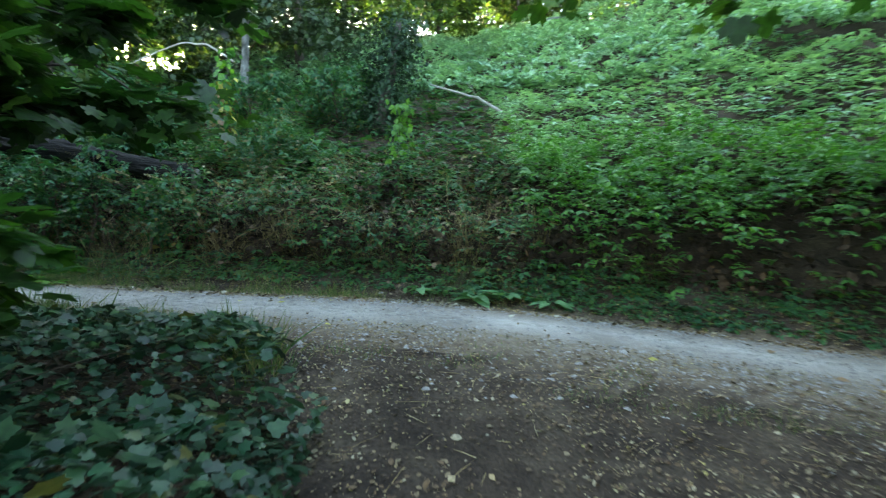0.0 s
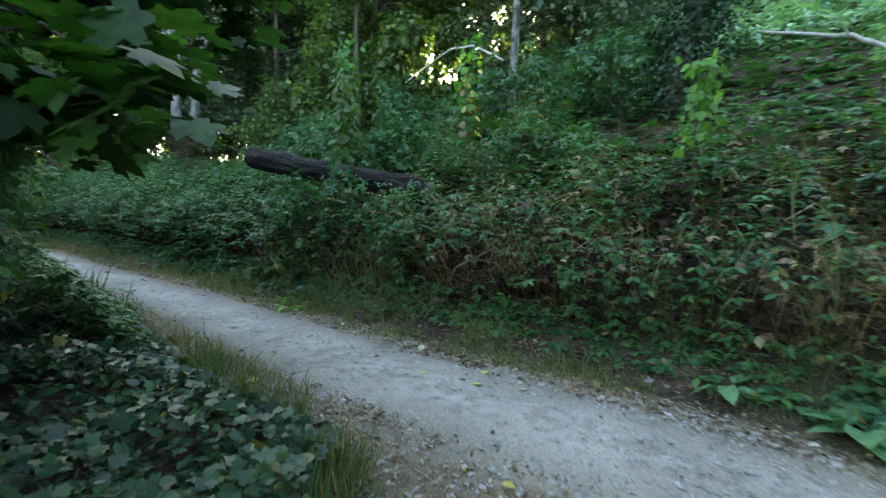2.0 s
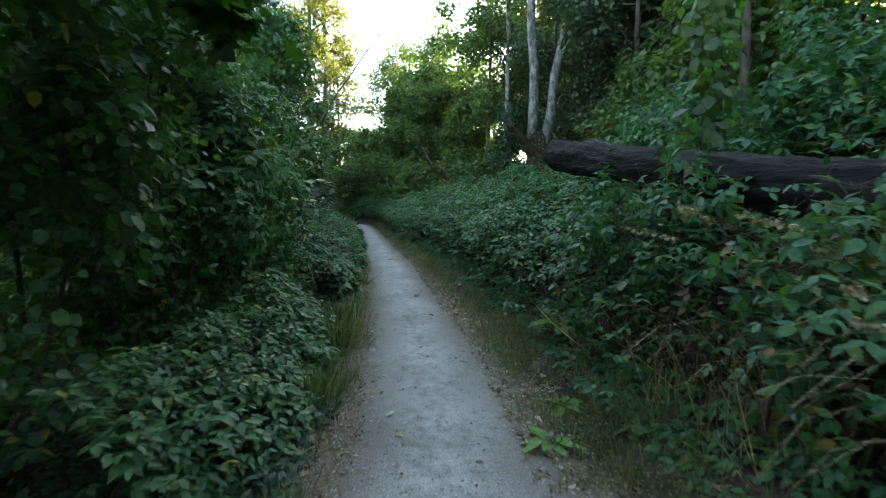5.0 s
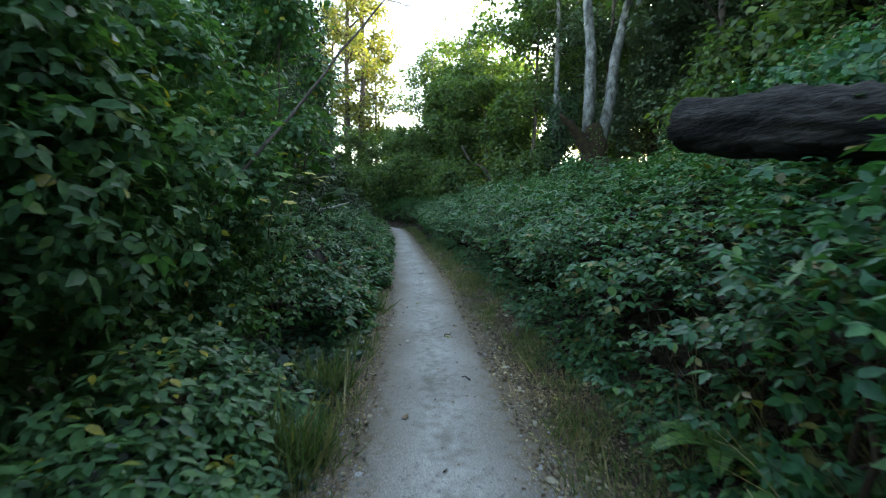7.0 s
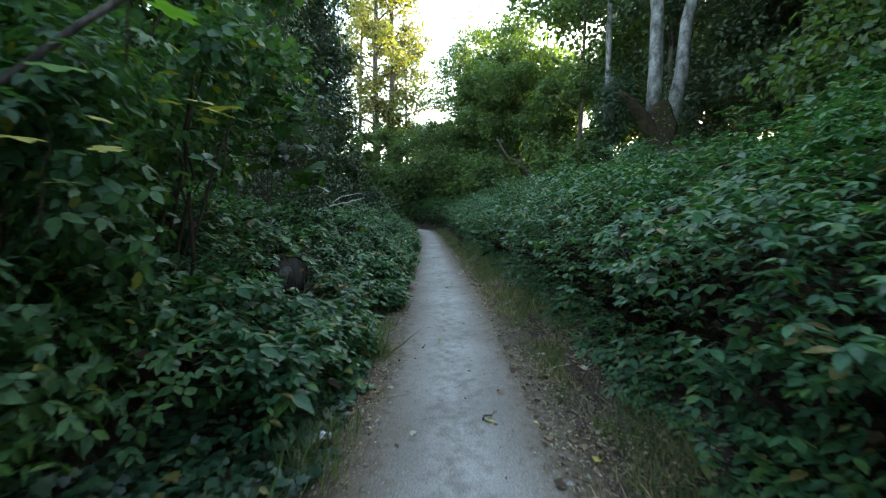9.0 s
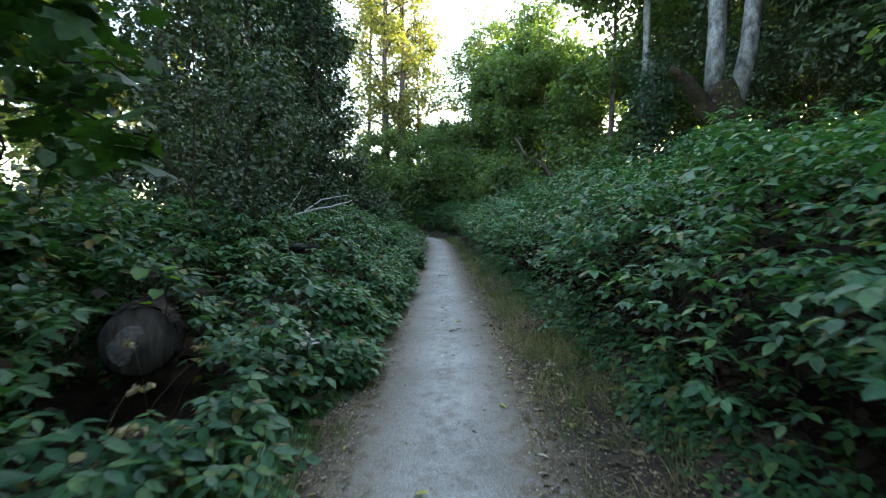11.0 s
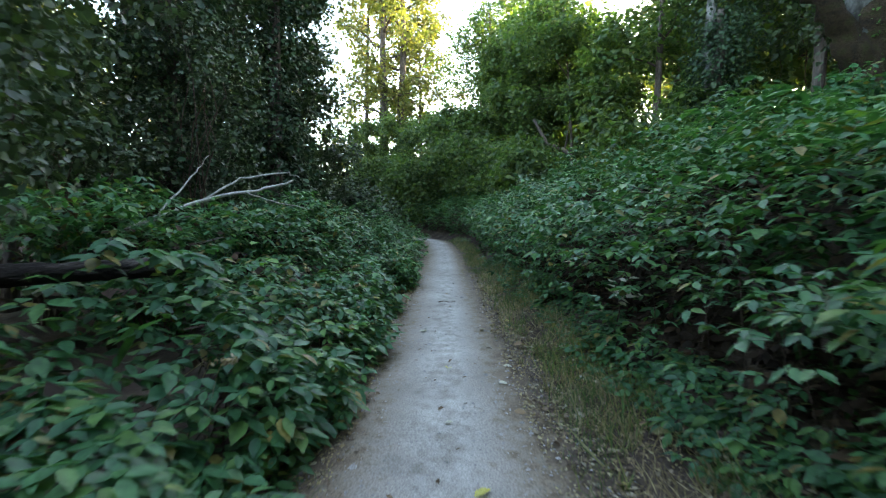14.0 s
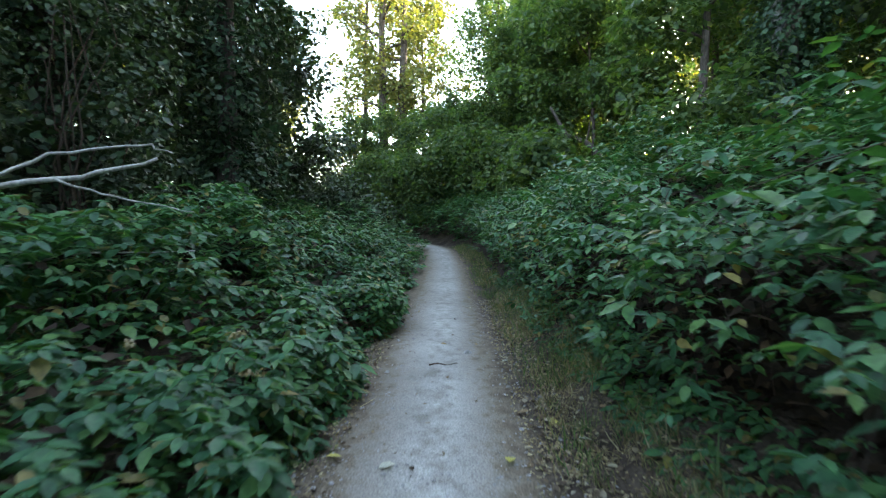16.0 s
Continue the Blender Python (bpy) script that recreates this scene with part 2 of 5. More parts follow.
class Geo:
    """Collects pieces of vertices and faces for one mesh."""

    def __init__(self):
        self.v, self.loops, self.sizes, self.count = [], [], [], 0

    def add(self, verts, loops, sizes):
        self.v.append(np.asarray(verts, float).reshape(-1, 3))
        self.loops.append(np.asarray(loops, np.int64) + self.count)
        self.sizes.append(np.asarray(sizes, np.int64))
        self.count += len(self.v[-1])

    def tube(self, pts, radii, sides=7, cap=True):
        pts = np.asarray(pts, float)
        n = len(pts)
        radii = np.broadcast_to(np.asarray(radii, float), n)
        tan = unit(np.gradient(pts, axis=0))
        ref = np.array([0.0, 0.0, 1.0]) if abs(tan[0][2]) < 0.8 else np.array([1.0, 0.0, 0.0])
        a = unit(np.cross(tan, ref))
        b = np.cross(tan, a)
        ang = np.linspace(0, 2 * math.pi, sides, endpoint=False)
        ring = pts[:, None] + radii[:, None, None] * (np.cos(ang)[None, :, None] * a[:, None] + np.sin(ang)[None, :, None] * b[:, None])
        i, j = np.meshgrid(np.arange(n - 1), np.arange(sides), indexing="ij")
        k = (j + 1) % sides
        q = np.stack([i * sides + j, (i + 1) * sides + j, (i + 1) * sides + k, i * sides + k], -1).reshape(-1)
        loops, sizes = [q], [np.full((n - 1) * sides, 4)]
        if cap:
            loops += [np.arange(sides), np.arange(n * sides - 1, (n - 1) * sides - 1, -1)]
            sizes += [np.array([sides]), np.array([sides])]
        self.add(ring.reshape(-1, 3), np.concatenate(loops), np.concatenate(sizes))

    def scatter(self, template, pos, up, tip, size):
        """Copies of a template blade: its z along up, its y along tip as far as that allows."""
        tv, faces = template
        z = unit(up)
        y = unit(tip - (tip * z).sum(-1, keepdims=True) * z)
        x = np.cross(y, z)
        s = np.broadcast_to(np.asarray(size, float), len(pos))[:, None, None]
        v = pos[:, None] + s * (tv[None, :, 0:1] * x[:, None] + tv[None, :, 1:2] * y[:, None] + tv[None, :, 2:3] * z[:, None])
        fl = np.concatenate([np.array(f) for f in faces])
        n = len(pos)
        loops = (fl[None] + (np.arange(n) * len(tv))[:, None]).reshape(-1)
        self.add(v.reshape(-1, 3), loops, np.tile([len(f) for f in faces], n))

    def mesh(self, name, material, origin=(0, 0, 0), smooth=False):
        me = bpy.data.meshes.new(name)
        v = np.concatenate(self.v) - np.asarray(origin, float)
        loops, sizes = np.concatenate(self.loops), np.concatenate(self.sizes)
        me.vertices.add(len(v))
        me.vertices.foreach_set("co", v.astype(np.float32).ravel())
        me.loops.add(len(loops))
        me.loops.foreach_set("vertex_index", loops.astype(np.int32))
        me.polygons.add(len(sizes))
        me.polygons.foreach_set("loop_start", np.concatenate([[0], np.cumsum(sizes)[:-1]]).astype(np.int32))
        if smooth:
            me.polygons.foreach_set("use_smooth", np.ones(len(sizes), bool))
        me.materials.append(material)
        me.update(calc_edges=True)
        return me


def root(name, at, label, category, group="", kind=""):
    ob = new(name)
    ob.location = at
    ob.empty_display_size = 0.1
    return tagged(ob, label, category, group, kind)


def part(name, geo, material, parent, label="", kind="", smooth=False):
    """One mesh object under a thing, given in world places."""
    at = np.array(parent.location) + (np.array(parent.parent.location) if parent.parent else 0)
    ob = new(name, geo.mesh(name, material, at, smooth))
    ob.parent = parent
    return tagged(ob, label, kind=kind)


def single(name, geo, material, label, category, group="", kind="", smooth=False):
    return tagged(new(name, geo.mesh(name, material, smooth=smooth)), label, category, group, kind)


def wobble(p, scale, seed=0.0):
    return np.array([noise.noise(Vector((q[0] * scale + seed, q[1] * scale - seed, q[2] * scale + 3 * seed))) for q in p])


def jitter(n, amount):
    return RNG.normal(0, amount, (n, 3))


def leaflet(w=0.39, fold=0.07, droop=0.12):
    """One folded ovate blade, base at the origin, tip at y = 1."""
    v = [(0, 0, 0), (-w * 0.82, 0.18, fold), (-w, 0.43, fold * 0.8 - droop * 0.3), (-w * 0.6, 0.72, -droop * 0.5), (0, 1, -droop), (w * 0.6, 0.72, -droop * 0.5), (w, 0.43, fold * 0.8 - droop * 0.3), (w * 0.82, 0.18, fold), (0, 0.47, -droop * 0.35)]
    return np.array(v, float), [(0, 8, 2, 1), (8, 4, 3, 2), (0, 7, 6, 8), (8, 6, 5, 4)]


def joined(parts):
    """Templates turned about z, scaled and moved, in one template."""
    vs, fs, k = [], [], 0
    for (v, f), turn, size, at, drop in parts:
        c, s = math.cos(turn), math.sin(turn)
        w = v * size
        w = np.stack([c * w[:, 0] - s * w[:, 1], s * w[:, 0] + c * w[:, 1], w[:, 2] - drop * np.hypot(w[:, 0], w[:, 1])], -1) + np.array(at)
        vs.append(w)
        fs += [tuple(i + k for i in q) for q in f]
        k += len(v)
    return np.concatenate(vs), fs


def outline(points, fold=0.04, cup=0.0):
    """A lobed blade fanned from its middle: half outline mirrored."""
    half = np.array(points, float)
    left = half[::-1] * [-1, 1]
    ring = [tuple(p) for p in half] + [tuple(p) for p in left if abs(p[0]) > 1e-6]
    mid = (0, 0.42)
    v = [(mid[0], mid[1], 0.0)] + [(x, y, fold * abs(x) * 2 - cup * (x * x + (y - 0.42) ** 2)) for x, y in ring]
    n = len(ring)
    return np.array(v), [(0, 1 + i, 1 + (i + 1) % n) for i in range(n)]


LEAF = leaflet()
KITE = (np.array([(0, 0, 0), (-0.34, 0.45, 0.06), (0, 1, -0.08), (0.34, 0.45, 0.06)], float), [(0, 2, 1), (0, 3, 2)])
SIMPLE = (np.array([(0, 0, 0), (-0.35, 0.2, 0.08), (-0.37, 0.6, 0.03), (0, 1, -0.12), (0.37, 0.6, 0.03), (0.35, 0.2, 0.08)], float), [(0, 3, 2, 1), (0, 5, 4, 3)])
OVAL = (np.array([(0, 0, 0), (-0.23, 0.22, 0.07), (-0.27, 0.55, 0.03), (0, 1, -0.14), (0.27, 0.55, 0.03), (0.23, 0.22, 0.07)], float), [(0, 3, 2, 1), (0, 5, 4, 3)])
TRIFOLIATE = joined([(OVAL, 0.0, 0.66, (0, 0.36, 0), 0.15), (OVAL, 1.3, 0.58, (-0.03, 0.28, 0), 0.28), (OVAL, -1.3, 0.58, (0.03, 0.28, 0), 0.28)])
SLIM = leaflet(0.29, 0.07, 0.14)
FINE = joined([(SLIM, 0.0, 0.66, (0, 0.36, 0), 0.15), (SLIM, 1.3, 0.58, (-0.03, 0.28, 0), 0.28), (SLIM, -1.3, 0.58, (0.03, 0.28, 0), 0.28)])
TRIKITE = joined([(KITE, 0.0, 0.64, (0, 0.3, 0), 0.12), (KITE, 1.15, 0.55, (0, 0.25, 0), 0.18), (KITE, -1.15, 0.55, (0, 0.25, 0), 0.18)])
IVY = outline([(0, 0.06), (0.22, 0.0), (0.46, 0.2), (0.3, 0.4), (0.42, 0.62), (0.17, 0.68), (0, 1.0)], cup=0.25)
MAPLE = outline([(0, 0.12), (0.2, 0.0), (0.44, 0.06), (0.34, 0.26), (0.66, 0.42), (0.56, 0.56), (0.6, 0.76), (0.3, 0.62), (0.24, 0.82), (0, 1.06)], cup=0.18)
BLADE = (np.array([(-0.02, 0, 0), (0.02, 0, 0), (-0.016, 0.5, 0.06), (0.016, 0.5, 0.06), (0, 1, 0.3)], float), [(0, 1, 3, 2), (2, 3, 4)])
THIN = (np.array([(-0.0035, 0, 0), (0.0035, 0, 0), (-0.003, 0.5, 0.06), (0.003, 0.5, 0.06), (0, 1, 0.3)], float), [(0, 1, 3, 2), (2, 3, 4)])
CURLED = (np.array([(0, 0, 0), (-0.3, 0.3, 0.1), (-0.28, 0.7, 0.12), (0, 1, 0.04), (0.28, 0.7, 0.14), (0.3, 0.3, 0.08), (0, 0.5, 0.0)], float), [(0, 6, 2, 1), (6, 3, 2), (0, 5, 4, 6), (6, 4, 3)])


# ---- lie of the land ----
LINE = np.array([(60, -60), (30, -24), (14, -6), (8, 0.8), (3.8, 4.0), (1.5, 5.0), (-0.3, 5.4), (-2.5, 5.35), (-4.4, 5.6), (-6.5, 5.95), (-9, 6.2), (-11.5, 6.4), (-15, 6.6), (-18, 6.7), (-24, 6.9), (-30, 7.1), (-35, 7.0), (-38, 6.2), (-41, 4.0), (-45, 0.0), (-65, -20)], float)[::-1]


def path_y(x):
    return np.mean([np.interp(x + o, LINE[:, 0], LINE[:, 1]) for o in (-1.0, -0.5, 0, 0.5, 1.0)], axis=0)


def path_z(x):
    return np.mean([np.interp(x + o, [-60, -44, -36, -28, -20, -16, -12, -6, -2, 0, 3, 8, 60], [0.8, 0.8, 0.6, 0.2, -0.05, -0.08, -0.25, -0.3, -0.3, -0.36, -0.48, -0.5, -0.5]) for o in (-1.0, 0, 1.0)], axis=0)


def verge(x):
    """From the path's middle to the foot of the bank's brambles."""
    return np.interp(x, [-34, -26, -22, -12, -8, -6, -4, -1.5, 0, 4, 10], [0.95, 1.02, 1.25, 1.4, 1.4, 1.45, 1.45, 1.3, 1.2, 1.05, 1.2])


def hill(x, q):
    """The bank's soil above the path, q metres beyond the foot."""
    near = np.interp(q, [-0.2, 0.5, 1.4, 3.2, 6.5, 24, 60, 400], [0, 0.35, 0.9, 2.0, 4.0, 12.5, 15, 15])
    far = np.interp(q, [-0.2, 0.5, 1.4, 3.2, 6.5, 24, 60, 400], [0, 0.3, 0.8, 1.6, 2.6, 5.0, 6, 6])
    mid = np.interp(q, [-0.2, 0.5, 1.4, 3.2, 6.5, 12, 24, 60, 400], [0, 0.35, 0.9, 1.8, 2.85, 4.2, 8.0, 10, 10])
    w = np.clip((x + 42) / 16, 0, 1)
    v = np.clip((x + 17) / 5, 0, 1)
    return (near * v + mid * (1 - v)) * w + far * (1 - w)


def land(x, y):
    x, y = np.asarray(x, float), np.asarray(y, float)
    d = y - path_y(x)
    z = path_z(x) + hill(x, d - verge(x)) * np.where(x > 20, np.clip((60 - x) / 40, 0, 1), 1)
    south = np.clip(-d - 0.8, 0, 8)
    z = z - np.where(d < 0, south * np.interp(x, [-30, -6, -1, 3], [0.01, 0.02, 0.055, 0.06]), 0)
    return z + 0.85 * np.exp(-((x + 23.4) / 2.2) ** 2 - ((y - 14.5) / 1.7) ** 2)     # the mound under the stump


def relief(p):
    """Small unevenness of the soil at places given with the land's height."""
    off = np.abs(p[:, 1] - path_y(p[:, 0]))
    return wobble(p, 1.3) * 0.05 * np.clip((off - 0.6) / 0.8, 0, 1) + wobble(p, 6.0, 4.0) * 0.012


def spaced(stops):
    return np.concatenate([np.arange(a, b, s) for a, b, s in stops])


gx = spaced([(-400, -80, 20), (-80, -40, 2.5), (-40, -24, 0.5), (-24, 6, 0.2), (6, 16, 0.6), (16, 60, 3), (60, 401, 20)])
gy = spaced([(-400, -60, 20), (-60, -10, 2.5), (-10, -1, 0.6), (-1, 10, 0.15), (10, 24, 0.6), (24, 60, 3), (60, 401, 20)])
X, Y = np.meshgrid(gx, gy, indexing="ij")
P = np.stack([X.ravel(), Y.ravel(), land(X, Y).ravel()], -1)
close = (np.abs(P[:, 0] + 10) < 40) & (np.abs(P[:, 1]) < 30)
P[close, 2] += relief(P[close])
g = Geo()
ii, jj = np.meshgrid(np.arange(len(gx) - 1), np.arange(len(gy) - 1), indexing="ij")
w = len(gy)
g.add(P, np.stack([ii * w + jj, (ii + 1) * w + jj, (ii + 1) * w + jj + 1, ii * w + jj + 1], -1).reshape(-1), np.full(ii.size, 4))
single("ground", g, M_SOIL, "brown woodland soil with leaf litter, rising to a bank", "ground", kind="structure", smooth=True)

# the gravel path, slightly crowned, its ragged edges running out under the soil
px = spaced([(-52, -30, 0.3), (-30, 8, 0.1), (8, 40, 0.6)])
u = np.linspace(-1, 1, 21)
U, PX = np.meshgrid(u, px)
half = 0.72 + 0.1 * np.array([noise.noise(Vector((x * 0.8, s, 0.0))) + 0.7 * noise.noise(Vector((x * 3.1, s, 5.0))) for x in px for s in (0.0, 9.0)]).reshape(-1, 2)
half += np.interp(px, [-30, -12, -6, -1, 2, 6], [0.02, 0.02, 0.04, 0.08, 0.1, 0.1])[:, None]
half[:, 0] += np.interp(px, [-4, -2, 0, 4, 8], [0.26, 0.4, 1.1, 1.2, 1.0])
half[:, 1] += np.interp(px, [-40, -26, -16, -6, -2, 2], [0.05, 0.12, 0.4, 0.5, 0.55, 0.45])
H = np.where(U < 0, half[:, :1], half[:, 1:])
PY = path_y(PX) + U * H
PZ = land(PX, PY) + 0.035 - 0.06 * U ** 4
P = np.stack([PX.ravel(), PY.ravel(), PZ.ravel()], -1)
P[:, 2] += wobble(P, 1.2, 2.0) * 0.01 + wobble(P, 9.0, 6.0) * 0.003
g = Geo()
ii, jj = np.meshgrid(np.arange(len(px) - 1), np.arange(len(u) - 1), indexing="ij")
w = len(u)
g.add(P, np.stack([ii * w + jj, (ii + 1) * w + jj, (ii + 1) * w + jj + 1, ii * w + jj + 1], -1).reshape(-1), np.full(ii.size, 4))
path_ob = single("path", g, M_GRAVEL, "trodden grey gravel footpath, ragged earthy edges darkened for bank shade", "path", kind="structure", smooth=True)
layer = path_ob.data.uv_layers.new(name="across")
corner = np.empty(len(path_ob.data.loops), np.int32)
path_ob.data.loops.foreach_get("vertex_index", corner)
# drives the earthy edge and the shade painted along the sides
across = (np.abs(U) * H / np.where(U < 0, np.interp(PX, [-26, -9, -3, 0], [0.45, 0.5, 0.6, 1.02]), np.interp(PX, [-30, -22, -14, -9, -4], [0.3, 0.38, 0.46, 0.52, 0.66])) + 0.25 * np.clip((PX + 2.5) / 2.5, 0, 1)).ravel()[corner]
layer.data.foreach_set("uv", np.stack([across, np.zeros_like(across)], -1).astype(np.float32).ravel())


# ---- plants ----
def arc(stops, n, weights=None):
    """Random places along a profile polyline, with its slope."""
    s = np.array(stops, float)
    d = np.diff(s, axis=0)
    wt = np.hypot(d[:, 0], d[:, 1]) * (1 if weights is None else np.array(weights, float))
    k = RNG.choice(len(d), n, p=wt / wt.sum())
    f = RNG.random(n)[:, None]
    return s[k] + f * d[k], unit(d[k])


def bank_points(x0, x1, side, foot, stops, n, weights=None, lump=0.3, deep=0.1):
    x = RNG.uniform(x0, x1, n)
    qh, t = arc(stops, n, weights)
    y = path_y(x) + side * (foot(x) + qh[:, 0])
    p = np.stack([x, y, path_z(x) + qh[:, 1]], -1)
    nrm = np.stack([np.zeros(n), -side * t[:, 1], np.maximum(t[:, 0], 0.05)], -1)
    off = lump * (wobble(p, 0.8, side * 2.0) + 0.6 * wobble(p, 2.3, 7.0))
    off -= RNG.exponential(deep, n)
    p = p + unit(nrm) * off[:, None]
    p[:, 2] = np.maximum(p[:, 2], land(p[:, 0], p[:, 1]) + 0.02)
    clear = (np.linalg.norm((p - [-13.65, 4.75, 0.6]) * [0.9, 1.1, 1.0], axis=1) > 0.46) & (np.linalg.norm((p - [-13.3, 5.05, 0.85]) * [0.8, 1.0, 0.9], axis=1) > 0.55)
    return p[clear], unit(nrm)[clear]


def leafy(geo, p, nrm, template, size, flat=0.9, loose=0.42, spread=0.22):
    n = len(p)
    up = np.array([0, 0, flat]) + nrm * (1.15 - flat) + jitter(n, loose)
    up[:, 2] = np.abs(up[:, 2])
    tip = nrm * 0.6 + jitter(n, 0.7) + np.array([0, 0, -0.2])
    geo.scatter(template, p, up, tip, size * np.exp(RNG.normal(0, spread, n)))


def cane(geo, a, b, rise, r=0.0042, steps=7, sag=0.35):
    """An arching stem from a over a crest to its drooping end b."""
    t = np.linspace(0, 1, steps)[:, None]
    p = np.asarray(a) * (1 - t) + np.asarray(b) * t
    p[:, 2] += rise * 4 * t[:, 0] * (1 - t[:, 0]) * (1 - sag * t[:, 0])
    p[1:-1] += jitter(steps - 2, 0.02)
    geo.tube(p, np.linspace(r, r * 0.4, steps), 4, cap=False)
    return p


LEAF_MESHES = {}


def single_leaves(parent, p, nrm, template, size, mat, name="leaf"):
    """Leaves that stand out one by one, as parts that share one mesh."""
    key = (id(template), mat.name)
    if key not in LEAF_MESHES:
        g = Geo()
        g.add(template[0], np.concatenate([np.array(f) for f in template[1]]), [len(f) for f in template[1]])
        LEAF_MESHES[key] = g.mesh("leaf", mat)
    at = np.array(parent.location)
    up = unit(np.array([0, 0, 1.0]) + nrm * 0.2 + jitter(len(p), 0.2))
    tip = nrm * 0.8 + jitter(len(p), 0.6) + np.array([0, 0, -0.2])
    tip = unit(tip - (tip * up).sum(-1, keepdims=True) * up)
    for a, z, y in zip(p - at, up, tip):
        x = np.cross(y, z)
        ob = new(name, LEAF_MESHES[key])
        ob.parent = parent
        s = size * RNG.uniform(0.75, 1.25)
        ob.matrix_basis = Matrix.Translation(a) @ Matrix((x, y, z)).transposed().to_4x4() @ Matrix.Scale(s, 4)


def bramble_row(x0, x1, step, side, foot, layers, label, canes=11, reach=(0.1, 0.45), height=1.6, group="brambles along the path"):
    """A row of bramble bushes: each with its own foliage and canes."""
    pts = []
    for stops, dens, weights, template, size, lump, deep, mat in layers:
        n = int(dens * (x1 - x0))
        p, nrm = bank_points(x0, x1, side, foot, stops, n, weights, lump, deep)
        if template is THIN:
            keep = wobble(p, 1.5, 21.0) > 0.12      # dry stalks stand in clumps
            p, nrm = p[keep], nrm[keep]
        if stops is FACE and template is TRIFOLIATE:
            low = p[:, 2] - path_z(p[:, 0]) < 1.0 + 0.25 * wobble(p, 1.3, 17.0)
            hollow = wobble(p * [1, 0, 0], 0.55, 31.0) + 0.4 * wobble(p * [1, 0, 0.6], 1.7, 13.0) > -0.12
            keep = ~(low & hollow) | (RNG.random(len(p)) < np.where(p[:, 0] < -11.5, 0.6, 0.28))
            p, nrm = p[keep], nrm[keep]
        if side < 0:
            high = p[:, 2] - path_z(p[:, 0]) > 0.8
            near_log = ((p[:, 0] + 18.5) / 1.3) ** 2 + ((p[:, 1] - 4.2) / 1.0) ** 2 < 1
            open_ground = 2.0 * (high & near_log) + np.exp(-((p[:, 0] + 18.4) / 0.75) ** 2 - ((p[:, 1] - 4.1) / 0.5) ** 2) + np.exp(-((p[:, 0] + 14.0) / 0.7) ** 2 - ((p[:, 1] - 4.5) / 0.5) ** 2)
            keep = open_ground * 1.3 < RNG.uniform(0.35, 1.0, len(p))
            p, nrm = p[keep], nrm[keep]
        cell = np.floor((p[:, 0] + 0.35 * wobble(p, 1.7, 11.0) - x0) / step).astype(int)
        pts.append((p, nrm, cell, template, size, mat))
    for c in range(int(round((x1 - x0) / step))):
        xm = x0 + (c + 0.5) * step
        ym = float(path_y(xm) + side * (foot(xm) + 0.8))
        bush = root("bramble_bush", (xm, ym, float(land(xm, ym))), label, "bush", group)
        for k, (p, nrm, cell, template, size, mat) in enumerate(pts):
            sel = np.clip(cell, 0, int(round((x1 - x0) / step)) - 1) == c
            if sel.sum() == 0:
                continue
            g = Geo()
            leafy(g, p[sel], nrm[sel], template, size, flat=1.02, loose=0.24 if (template is TRIFOLIATE or template is TRIKITE) else 0.42)
            part("foliage", g, mat, bush, kind="stuff")
        sprays = Geo()
        for _ in range(canes):
            g = Geo()
            xa = xm + RNG.uniform(-step / 2, step / 2)
            fa, fb = RNG.uniform(0.3, 1.2), RNG.uniform(-reach[1], -reach[0]) + 0.25
            xb = xa + RNG.normal(0, 0.5)
            ya, yb = path_y(xa) + side * (foot(xa) + fa), path_y(xb) + side * (foot(xb) + fb)
            a = (xa, ya, float(land(xa, ya)))
            b = (xb, yb, float(land(xb, yb)) + RNG.uniform(0.1, 0.9) * height)
            p = cane(g, a, b, RNG.uniform(0.4, 1.0) * height * 0.7)
            q = np.repeat(p[3:], 3, axis=0) + jitter(3 * (len(p) - 3), 0.05)
            leafy(sprays, q, np.tile([0, -side * 0.6, 0.5], (len(q), 1)), layers[0][3], layers[0][4], flat=1.0, loose=0.22)
            part("cane", g, M_CANE, bush, "brown thorny cane")
        p, nrm, cell = pts[0][:3]
        near = np.flatnonzero((cell == c) & (p[:, 2] - path_z(p[:, 0]) < 1.7))
        if len(near) > 30:
            pick = RNG.choice(near, 26, replace=False)
            single_leaves(bush, p[pick] + nrm[pick] * 0.05, nrm[pick], FINE, layers[0][4], layers[0][7])
        part("foliage", sprays, layers[0][7], bush, "sprays of leaves on arching canes", kind="stuff")


def cluster_points(centres, radii, n, hollow=0.55):
    """Points in the outer part of leafy clusters, with their outward ways."""
    k = RNG.integers(0, len(centres), n)
    w = unit(RNG.normal(0, 1, (n, 3)))
    r = (hollow + (1 - hollow) * RNG.random(n)) * (0.75 + 0.5 * RNG.random(n))
    rad = np.asarray(radii)[k]
    return np.asarray(centres)[k] + w * r[:, None] * (rad[:, None] if rad.ndim == 1 else rad), w


def limb_line(a, b, bow, steps=6, crook=0.03):
    t = np.linspace(0, 1, steps)[:, None]
    p = np.asarray(a) * (1 - t) + np.asarray(b) * t
    p[:, 2] += bow * np.sin(t[:, 0] * math.pi)
    p[1:-1] += jitter(steps - 2, crook * np.linalg.norm(np.asarray(b) - np.asarray(a)))
    return p


